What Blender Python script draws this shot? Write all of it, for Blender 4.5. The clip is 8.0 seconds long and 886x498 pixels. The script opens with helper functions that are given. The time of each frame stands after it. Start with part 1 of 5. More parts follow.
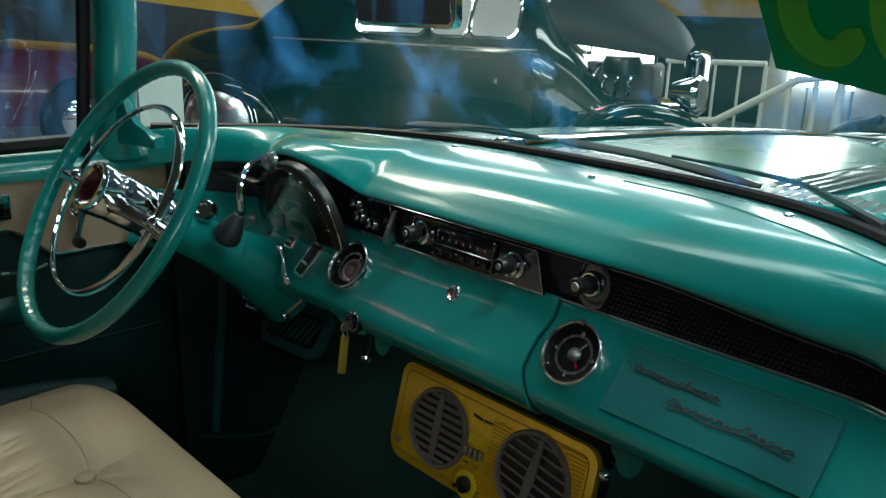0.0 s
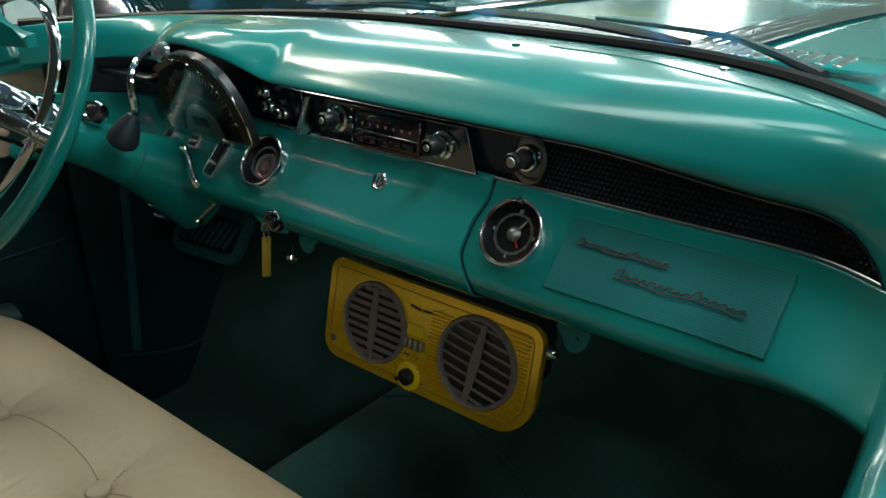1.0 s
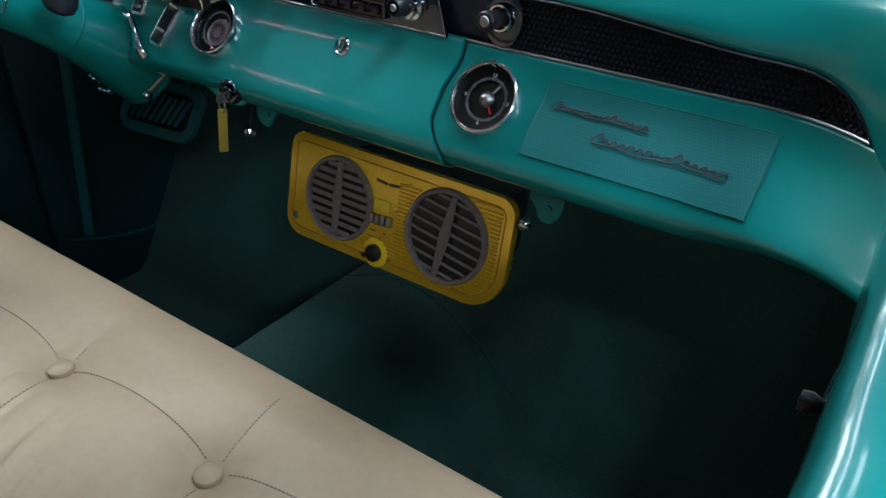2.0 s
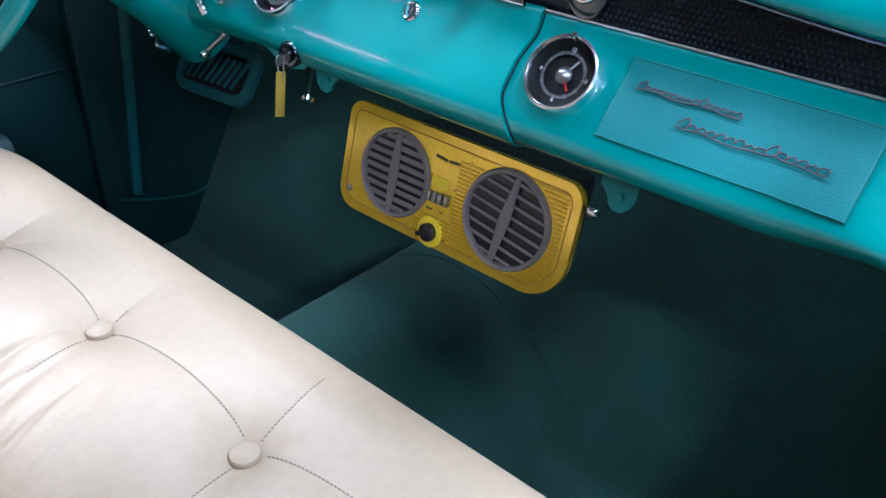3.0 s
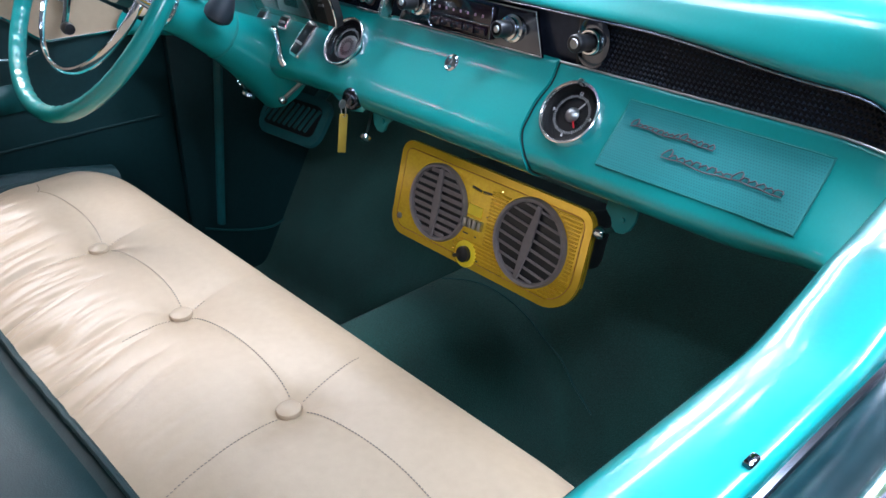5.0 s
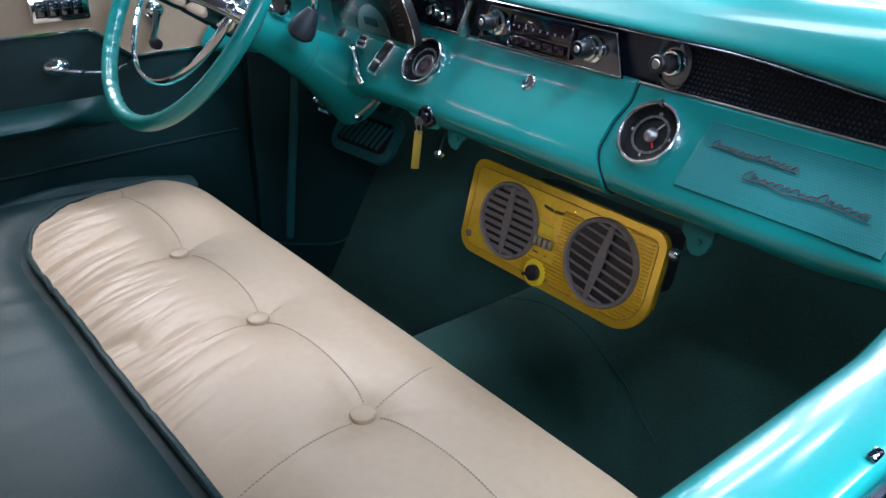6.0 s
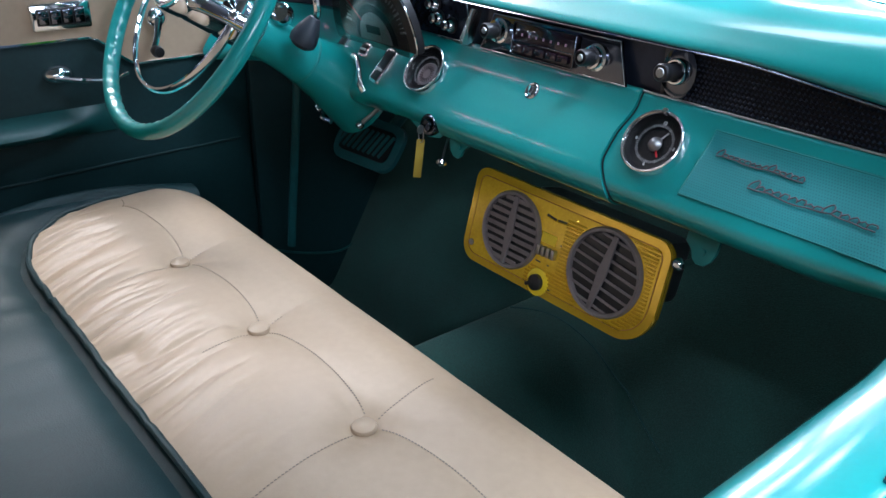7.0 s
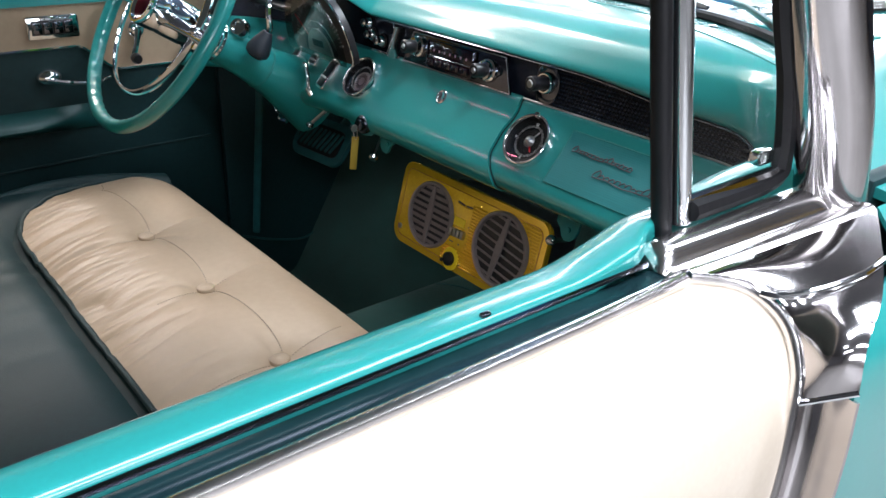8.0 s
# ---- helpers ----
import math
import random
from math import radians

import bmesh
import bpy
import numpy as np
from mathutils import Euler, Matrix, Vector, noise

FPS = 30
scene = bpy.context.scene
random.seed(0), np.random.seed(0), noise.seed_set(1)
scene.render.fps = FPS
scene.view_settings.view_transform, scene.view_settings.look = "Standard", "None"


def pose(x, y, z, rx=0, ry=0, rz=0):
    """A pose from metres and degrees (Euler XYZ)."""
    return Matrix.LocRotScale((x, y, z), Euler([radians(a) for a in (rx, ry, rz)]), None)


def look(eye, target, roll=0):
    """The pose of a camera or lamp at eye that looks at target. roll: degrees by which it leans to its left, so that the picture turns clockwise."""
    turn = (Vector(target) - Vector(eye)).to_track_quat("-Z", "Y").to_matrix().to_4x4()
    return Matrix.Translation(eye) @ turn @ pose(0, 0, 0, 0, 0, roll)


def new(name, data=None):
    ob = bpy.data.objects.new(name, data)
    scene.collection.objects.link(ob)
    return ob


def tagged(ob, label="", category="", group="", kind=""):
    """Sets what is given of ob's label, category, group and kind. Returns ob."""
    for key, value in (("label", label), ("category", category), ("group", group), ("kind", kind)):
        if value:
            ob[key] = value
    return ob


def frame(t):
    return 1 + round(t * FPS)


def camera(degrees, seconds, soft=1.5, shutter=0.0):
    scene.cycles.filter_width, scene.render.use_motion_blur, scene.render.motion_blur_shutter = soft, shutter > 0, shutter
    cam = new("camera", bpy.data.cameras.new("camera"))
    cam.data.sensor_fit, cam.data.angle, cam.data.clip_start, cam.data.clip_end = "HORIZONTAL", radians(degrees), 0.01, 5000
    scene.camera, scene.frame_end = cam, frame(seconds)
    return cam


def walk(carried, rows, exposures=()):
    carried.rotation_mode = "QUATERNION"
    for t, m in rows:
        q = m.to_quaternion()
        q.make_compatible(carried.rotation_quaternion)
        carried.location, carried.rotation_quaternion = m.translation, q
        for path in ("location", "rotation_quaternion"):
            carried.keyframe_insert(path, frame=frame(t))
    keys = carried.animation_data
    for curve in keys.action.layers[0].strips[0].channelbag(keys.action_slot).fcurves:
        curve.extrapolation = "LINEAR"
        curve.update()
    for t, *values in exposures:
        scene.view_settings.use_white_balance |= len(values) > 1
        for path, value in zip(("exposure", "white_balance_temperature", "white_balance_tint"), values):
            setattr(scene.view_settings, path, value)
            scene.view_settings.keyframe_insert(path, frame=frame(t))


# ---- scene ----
cam = camera(56.8, 8.0)
PATH = [
    (0, (0.761, -0.752, 1.225), (-0.632, 0.57, 0.665), 1.7),
    (0.2, (0.744, -0.742, 1.2235), (-0.588, 0.608, 0.598), 1.5),
    (0.5, (0.717, -0.725, 1.221), (-0.518, 0.668, 0.491), 1.2),
    (1, (0.706, -0.724, 1.198), (-0.469, 0.678, 0.389), -0.9),
    (1.5, (0.699, -0.726, 1.183), (-0.371, 0.657, 0.212), -0.9),
    (1.7, (0.693, -0.727, 1.176), (-0.344, 0.641, 0.149), -0.8),
    (2.8, (0.641, -0.704, 1.132), (-0.364, 0.651, 0.059), 3.4),
    (3, (0.637, -0.701, 1.131), (-0.438, 0.597, 0.054), 2.3),
    (3.5, (0.634, -0.686, 1.122), (-0.54, 0.529, 0.051), 0.6),
    (4, (0.661, -0.699, 1.13), (-0.515, 0.514, 0.058), 1.2),
    (4.2, (0.686, -0.708, 1.14), (-0.506, 0.485, 0.064), 0.7),
    (5.3, (0.802, -0.798, 1.159), (-0.488, 0.425, 0.243), 1.3),
    (5.5, (0.798, -0.805, 1.156), (-0.512, 0.399, 0.244), 1.5),
    (6, (0.783, -0.808, 1.147), (-0.593, 0.34, 0.257), 1.2),
    (6.5, (0.775, -0.807, 1.153), (-0.6, 0.34, 0.262), 1.3),
    (7, (0.776, -0.803, 1.146), (-0.609, 0.346, 0.272), 1.2),
    (7.5, (0.861, -0.829, 1.176), (-0.518, 0.325, 0.3), 1.5),
    (8, (1.023, -0.842, 1.207), (-0.367, 0.31, 0.345), 2.0),
]
walk(cam, [(t, look(eye, target, roll)) for t, eye, target, roll in PATH],
     [(0.0, -0.70, 6500, -4), (1.0, -0.50, 6700, -2), (1.7, -0.26, 6200, 4), (2.8, 1.26, 5200, 16), (3.5, 1.50, 5120, 14), (4.2, 1.54, 5120, 14), (5.3, 1.06, 5750, 17), (6.0, 0.80, 5620, 17), (6.5, 0.82, 5500, 17), (7.5, 0.76, 6050, 17), (8.0, 0.54, 6350, 18)])


# ---------------------------------------------------------------- light
world = bpy.data.worlds.new("world")
scene.world = world
world.use_nodes = True
world.node_tree.nodes["Background"].inputs[0].default_value = (0.55, 0.68, 0.8, 1)
world.node_tree.nodes["Background"].inputs[1].default_value = 0.02


def area(name, eye, target, sx, sy, watts, colour=(1, 1, 1)):
    lamp = bpy.data.lights.new(name, "AREA")
    lamp.shape, lamp.size, lamp.size_y, lamp.energy, lamp.color = "RECTANGLE", sx, sy, watts, colour
    ob = new(name, lamp)
    ob.matrix_world = look(eye, target)
    return ob


COOL = (0.86, 0.95, 1.0)
WARM = (1.0, 0.93, 0.82)
# unseen lamps: some placed by reflections, the rest added for light
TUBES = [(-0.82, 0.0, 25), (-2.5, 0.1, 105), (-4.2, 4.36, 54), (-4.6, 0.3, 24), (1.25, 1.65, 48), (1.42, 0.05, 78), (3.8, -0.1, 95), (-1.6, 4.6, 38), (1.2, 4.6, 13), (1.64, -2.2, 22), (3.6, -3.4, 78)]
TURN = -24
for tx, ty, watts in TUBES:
    # a small added lamp lights a strip of floor and the seat's corner
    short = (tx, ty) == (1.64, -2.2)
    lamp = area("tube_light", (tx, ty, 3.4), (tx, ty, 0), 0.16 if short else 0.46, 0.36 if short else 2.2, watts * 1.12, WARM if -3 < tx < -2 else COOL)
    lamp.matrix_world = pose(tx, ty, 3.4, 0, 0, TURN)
# fill light set in the added bay on the passenger's side
area("bay_fill_light", (8.8, -2.9, 2.2), (0.4, -0.9, 1.2), 5.2, 1.8, 26, COOL)


# ---------------------------------------------------------------- materials
def lin(r, g, b):
    return (r, g, b, 1.0)


def material(name, colour, rough=0.5, metal=0.0, grain=0.0, scale=40.0, bump=0.0, bump_scale=None, coat=0.0, spec=None, vary=0.12, blotch=4.0, emit=None, power=0.0, sheen=0.0, coat_rough=0.10):
    m = bpy.data.materials.new(name)
    m.use_nodes = True
    nt = m.node_tree
    b = nt.nodes["Principled BSDF"]
    b.inputs["Base Color"].default_value = lin(*colour)
    b.inputs["Roughness"].default_value = rough
    b.inputs["Metallic"].default_value = metal
    b.inputs["Coat Weight"].default_value = coat
    b.inputs["Coat Roughness"].default_value = coat_rough
    b.inputs["Sheen Weight"].default_value = sheen
    if spec is not None:
        b.inputs["Specular IOR Level"].default_value = spec
    tc = nt.nodes.new("ShaderNodeTexCoord")
    if vary > 0:
        n1 = nt.nodes.new("ShaderNodeTexNoise")
        n1.inputs["Scale"].default_value = blotch
        n1.inputs["Detail"].default_value = 6
        n2 = nt.nodes.new("ShaderNodeTexNoise")
        n2.inputs["Scale"].default_value = scale
        n2.inputs["Detail"].default_value = 3
        mx = nt.nodes.new("ShaderNodeMath")
        mx.operation = "ADD"
        nt.links.new(tc.outputs["Object"], n1.inputs["Vector"])
        nt.links.new(tc.outputs["Object"], n2.inputs["Vector"])
        nt.links.new(n1.outputs["Fac"], mx.inputs[0])
        nt.links.new(n2.outputs["Fac"], mx.inputs[1])
        ramp = nt.nodes.new("ShaderNodeValToRGB")
        ramp.color_ramp.elements[0].position, ramp.color_ramp.elements[1].position = 0.35, 0.65
        half = nt.nodes.new("ShaderNodeMath")
        half.operation = "MULTIPLY"
        half.inputs[1].default_value = 0.5
        nt.links.new(mx.outputs[0], half.inputs[0])
        ramp.color_ramp.elements[0].color = lin(*[c * (1 - vary) for c in colour])
        ramp.color_ramp.elements[1].color = lin(*[min(1, c * (1 + vary)) for c in colour])
        nt.links.new(half.outputs[0], ramp.inputs[0])
        nt.links.new(ramp.outputs[0], b.inputs["Base Color"])
        rr = nt.nodes.new("ShaderNodeMapRange")
        rr.inputs["To Min"].default_value = max(0.02, rough * 0.85)
        rr.inputs["To Max"].default_value = min(1.0, rough * 1.2)
        nt.links.new(n1.outputs["Fac"], rr.inputs["Value"])
        nt.links.new(rr.outputs[0], b.inputs["Roughness"])
    if bump > 0:
        n3 = nt.nodes.new("ShaderNodeTexNoise")
        n3.inputs["Scale"].default_value = bump_scale or scale
        n3.inputs["Detail"].default_value = 4
        bp = nt.nodes.new("ShaderNodeBump")
        bp.inputs["Strength"].default_value = bump
        bp.inputs["Distance"].default_value = 0.002
        nt.links.new(tc.outputs["Object"], n3.inputs["Vector"])
        nt.links.new(n3.outputs["Fac"], bp.inputs["Height"])
        nt.links.new(bp.outputs[0], b.inputs["Normal"])
    if emit:
        b.inputs["Emission Color"].default_value = lin(*emit)
        b.inputs["Emission Strength"].default_value = power
    return m


TEAL = material("teal_paint", (0.012, 0.240, 0.228), 0.32, coat=1.0, coat_rough=0.12, spec=0.35, vary=0.04, blotch=3, scale=300, bump=0.03, bump_scale=60)
TEAL_DULL = material("teal_painted_metal_underside", (0.010, 0.18, 0.17), 0.55, vary=0.15, scale=60, bump=0.1)
# teal darkened to hold the footwell's shade on pedal and post
PEDAL_TEAL = material("shade_dark_teal_metal", (0.006, 0.075, 0.080), 0.55, vary=0.2, scale=60, bump=0.1)
TEAL_DOT = material("teal_dimpled_panel", (0.016, 0.205, 0.212), 0.5, coat=0.05, vary=0.05, scale=200)
CREAM_PAINT = material("cream_paint", (0.56, 0.475, 0.38), 0.25, coat=0.7, vary=0.03, blotch=3, scale=200)
CHROME = material("chrome", (0.82, 0.84, 0.86), 0.07, 1.0, vary=0.05, scale=50, blotch=12)
SWEEP_CHROME = material("polished_moulding_chrome", (0.60, 0.57, 0.57), 0.12, 1.0, vary=0.06, scale=50, blotch=12)
SOFT_CHROME = material("worn_chrome", (0.86, 0.83, 0.82), 0.21, 1.0, vary=0.05, scale=50, blotch=12)
SMOKE = material("smoked_chrome", (0.14, 0.15, 0.18), 0.1, 1.0, vary=0.1, scale=50)
SLOT = material("glossy_dark_channel", (0.006, 0.02, 0.024), 0.2, vary=0.2, scale=60)
STEEL = material("dull_steel", (0.5, 0.5, 0.5), 0.35, 1.0, vary=0.15, scale=80)
POT = material("pot_metal_script", (0.085, 0.072, 0.080), 0.65, 0.0, vary=0.3, scale=160)
BLACK = material("black_plastic", (0.012, 0.012, 0.014), 0.3, vary=0.2, scale=80)
RUBBER = material("black_rubber", (0.004, 0.004, 0.005), 0.45, spec=0.3, vary=0.3, scale=60, bump=0.15)
KNOB_GREY = material("dark_blue_grey_rubber", (0.014, 0.020, 0.028), 0.5, vary=0.15, scale=60)
NAVY = material("dark_anodised_band", (0.030, 0.038, 0.062), 0.26, 0.5, vary=0.2, scale=120)
CREAM = material("cream_vinyl", (0.375, 0.280, 0.188), 0.42, vary=0.05, blotch=5, scale=90, bump=0.05, bump_scale=500, spec=0.4)
GREEN_VINYL = material("dark_green_vinyl", (0.005, 0.025, 0.027), 0.50, spec=0.32, vary=0.15, blotch=6, scale=120, bump=0.15, bump_scale=500)
CARPET = material("dark_green_carpet", (0.011, 0.058, 0.046), 0.95, vary=0.4, blotch=7, scale=380, bump=0.9, bump_scale=600, sheen=0.08)
ARM_VINYL = material("armrest_green_vinyl", (0.008, 0.060, 0.058), 0.4, spec=0.4, vary=0.12, blotch=6, scale=120, bump=0.08, bump_scale=400)
# near-black paints the footwell's shade into the toe board
TOE = material("shade_dark_toe_board", (0.003, 0.009, 0.011), 0.85, spec=0.2, vary=0.35, blotch=6, scale=200, bump=0.3)
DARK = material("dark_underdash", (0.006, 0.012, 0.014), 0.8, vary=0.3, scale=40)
THREAD = material("grey_thread", (0.17, 0.14, 0.11), 0.8, vary=0.2, scale=300)
GOLD = material("gold_painted_metal", (0.96, 0.605, 0.024), 0.17, 0.62, vary=0.07, blotch=9, scale=150, coat=1.0, bump=0.015, bump_scale=90)
DULL_GOLD = material("dull_gold_panel", (0.95, 0.57, 0.022), 0.25, 0.5, vary=0.2, blotch=16, scale=200, coat=0.6, bump=0.05, bump_scale=60)
BROWN = material("brown_plastic_louver", (0.20, 0.165, 0.155), 0.5, vary=0.15, scale=90)
RUST = material("worn_brown_edge", (0.26, 0.10, 0.025), 0.5, 0.2, vary=0.3, scale=200)
ENAMEL = material("bright_yellow_enamel", (0.86, 0.63, 0.015), 0.3, vary=0.06, scale=120)
YELLOW_TAG = material("yellow_tag", (0.36, 0.25, 0.03), 0.5, vary=0.1, scale=60)
DIAL = material("black_dial", (0.004, 0.004, 0.005), 0.55, spec=0.2, vary=0.1)
TICK = material("grey_dial_marking", (0.34, 0.34, 0.34), 0.5, vary=0.05)
WHITE = material("white_marking", (0.75, 0.75, 0.75), 0.5, vary=0.05)
RED = material("red_enamel", (0.6, 0.02, 0.03), 0.35, vary=0.1)
PINKISH = material("faded_pink_dial_marks", (0.35, 0.22, 0.30), 0.5, vary=0.1)
BRONZE = material("bronze_gauge_face", (0.060, 0.046, 0.038), 0.4, 0.2, vary=0.2, scale=90)
CONCRETE = material("polished_concrete", (0.25, 0.24, 0.23), 0.35, vary=0.25, blotch=1.5, scale=30, bump=0.1)
YELLOW_WALL = material("yellow_wall_paint", (0.62, 0.36, 0.02), 0.6, vary=0.1, blotch=1.2, scale=20, bump=0.1)
DARK_WALL = material("dark_blue_wall_paint", (0.016, 0.02, 0.03), 0.55, vary=0.25, blotch=1.2, scale=20, bump=0.1)
GREY_WALL = material("dark_grey_wall_paint", (0.10, 0.10, 0.11), 0.6, vary=0.15, blotch=1.2, scale=20, bump=0.1)
EAST_WALL = material("pale_grey_wall_paint", (0.40, 0.39, 0.38), 0.6, vary=0.12, blotch=1.2, scale=20, bump=0.1)
PALE_WALL = material("pale_panel", (0.33, 0.315, 0.285), 0.55, vary=0.1, blotch=1.2, scale=20, bump=0.1)
CEIL = material("ceiling_dark_grey", (0.10, 0.10, 0.11), 0.8, vary=0.1, scale=10)
RAIL = material("white_rail_paint", (0.62, 0.62, 0.56), 0.4, vary=0.1, scale=20)
OLD_PAINT = material("very_dark_green_paint", (0.003, 0.024, 0.022), 0.12, spec=0.3, coat=1.0, coat_rough=0.02, vary=0.15, blotch=2, scale=100)
MAROON = material("maroon_paint", (0.075, 0.007, 0.022), 0.2, coat=1.0, vary=0.1)


def decal(name, colour):
    """A thin coloured film that also lets light through."""
    m = material(name, colour, 0.5, vary=0.08, scale=60)
    nt = m.node_tree
    tl = nt.nodes.new("ShaderNodeBsdfTranslucent")
    tl.inputs["Color"].default_value = lin(*colour)
    mix = nt.nodes.new("ShaderNodeMixShader")
    mix.inputs[0].default_value = 0.6
    nt.links.new(nt.nodes["Principled BSDF"].outputs[0], mix.inputs[1])
    nt.links.new(tl.outputs[0], mix.inputs[2])
    nt.links.new(mix.outputs[0], nt.nodes["Material Output"].inputs[0])
    return m


BANNER = decal("green_decal_film", (0.014, 0.22, 0.085))
LIME = decal("lime_decal_film", (0.46, 0.88, 0.03))
OLIVE = decal("dark_lime_decal_film", (0.12, 0.50, 0.04))
CARD = material("grey_card", (0.72, 0.74, 0.72), 0.7, vary=0.06, scale=40)
ROSE = material("hub_emblem_red", (0.10, 0.010, 0.018), 0.25, coat=1, vary=0.15, scale=60)
NEON = material("pink_neon", (1, 0.3, 0.4), 0.5, vary=0, emit=(1.0, 0.25, 0.35), power=25.0)
DAY = material("bright_sky_pane", (1, 1, 1), 0.5, vary=0, emit=(0.88, 0.95, 1.0), power=16.0)
BAY = material("bay_glow_pane", (1, 1, 1), 0.5, vary=0, emit=(0.9, 0.96, 1.0), power=4.0)
GLARE = material("glowing_panel", (1, 1, 1), 0.5, vary=0, emit=(1.0, 0.93, 0.95), power=9.0)
HUB = material("polished_hubcap", (0.94, 0.95, 0.95), 0.24, 1.0, vary=0.08, scale=30, blotch=6)
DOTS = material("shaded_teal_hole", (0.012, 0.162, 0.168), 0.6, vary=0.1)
HEADLINER = material("grey_headlining_cloth", (0.17, 0.175, 0.165), 0.85, vary=0.1, scale=40, bump=0.1)
GLOW = material("tube_glow", (1, 1, 1), 0.5, vary=0, emit=(0.88, 0.95, 1.0), power=9.0)


def glass(name, tint=(0.93, 0.97, 0.96), haze=0.0):
    m = bpy.data.materials.new(name)
    m.use_nodes = True
    nt = m.node_tree
    nt.nodes.clear()
    out = nt.nodes.new("ShaderNodeOutputMaterial")
    mix = nt.nodes.new("ShaderNodeMixShader")
    tr = nt.nodes.new("ShaderNodeBsdfTransparent")
    gl = nt.nodes.new("ShaderNodeBsdfGlossy")
    lw = nt.nodes.new("ShaderNodeLayerWeight")
    lw.inputs["Blend"].default_value = 0.5
    pw = nt.nodes.new("ShaderNodeMath")
    pw.operation, pw.inputs[1].default_value = "POWER", 4.0
    fr = nt.nodes.new("ShaderNodeMath")
    fr.operation, fr.inputs[1].default_value, fr.inputs[2].default_value = "MULTIPLY_ADD", 0.7, 0.045
    nt.links.new(lw.outputs["Facing"], pw.inputs[0])
    nt.links.new(pw.outputs[0], fr.inputs[0])
    gl.inputs["Roughness"].default_value = 0.02
    tr.inputs["Color"].default_value = lin(*tint)
    nt.links.new(fr.outputs[0], mix.inputs[0])
    nt.links.new(tr.outputs[0], mix.inputs[1])
    nt.links.new(gl.outputs[0], mix.inputs[2])
    if haze:
        # blue streaks mixed into the glass stand for glare on its dirt
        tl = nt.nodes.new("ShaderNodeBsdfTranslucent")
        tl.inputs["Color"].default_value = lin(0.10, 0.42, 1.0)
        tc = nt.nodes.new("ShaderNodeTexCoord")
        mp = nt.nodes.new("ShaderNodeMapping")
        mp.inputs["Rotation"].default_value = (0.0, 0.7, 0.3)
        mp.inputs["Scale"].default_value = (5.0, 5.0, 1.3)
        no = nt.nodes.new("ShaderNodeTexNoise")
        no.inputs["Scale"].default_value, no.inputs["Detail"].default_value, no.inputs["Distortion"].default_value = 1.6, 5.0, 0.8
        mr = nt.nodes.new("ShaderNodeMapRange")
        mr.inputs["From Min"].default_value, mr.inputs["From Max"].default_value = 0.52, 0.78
        mr.inputs["To Min"].default_value, mr.inputs["To Max"].default_value = haze * 0.12, haze * 7.6
        haze_film = nt.nodes.new("ShaderNodeMixShader")
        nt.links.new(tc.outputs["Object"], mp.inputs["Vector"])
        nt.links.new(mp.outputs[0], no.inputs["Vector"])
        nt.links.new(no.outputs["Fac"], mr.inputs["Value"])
        nt.links.new(mr.outputs[0], haze_film.inputs[0])
        nt.links.new(mix.outputs[0], haze_film.inputs[1])
        nt.links.new(tl.outputs[0], haze_film.inputs[2])
        nt.links.new(haze_film.outputs[0], out.inputs[0])
        return m
    nt.links.new(mix.outputs[0], out.inputs[0])
    return m


HAZED = glass("hazed_windscreen_glass", haze=0.046)
GLASS = glass("window_glass")
LENS = glass("gauge_lens", (0.8, 0.8, 0.8))
DARK_LENS = glass("smoked_dial_lens", (0.72, 0.70, 0.68))


# ---------------------------------------------------------------- mesh helpers
def part(name, bm, mat, parent=None, label="", smooth=True, angle=40):
    me = bpy.data.meshes.new(name)
    bmesh.ops.recalc_face_normals(bm, faces=bm.faces)
    bm.to_mesh(me)
    bm.free()
    me.materials.append(mat)
    if smooth:
        me.polygons.foreach_set("use_smooth", [True] * len(me.polygons))
        me.set_sharp_from_angle(angle=radians(angle))
    ob = new(name, me)
    if parent is not None:
        ob.parent = parent
    if label:
        ob["label"] = label
    return ob


def thing(name, label, category, group="", kind=""):
    return tagged(new(name), label, category, group, kind)


def sheet(f, nu, nv, thick=0.0, wrap_u=False, wrap_v=False):
    """A surface f(u, v), u and v from 0 to 1, with an optional thickness."""
    bm = bmesh.new()
    mu, mv = (nu if wrap_u else nu + 1), (nv if wrap_v else nv + 1)
    vs = [[bm.verts.new(f(i / nu, j / nv)) for j in range(mv)] for i in range(mu)]
    for i in range(nu):
        for j in range(nv):
            a, b = vs[i][j], vs[(i + 1) % mu][j]
            c, d = vs[(i + 1) % mu][(j + 1) % mv], vs[i][(j + 1) % mv]
            bm.faces.new((a, b, c, d))
    if thick:
        bmesh.ops.recalc_face_normals(bm, faces=bm.faces)
        bmesh.ops.solidify(bm, geom=bm.faces[:], thickness=thick)
    return bm


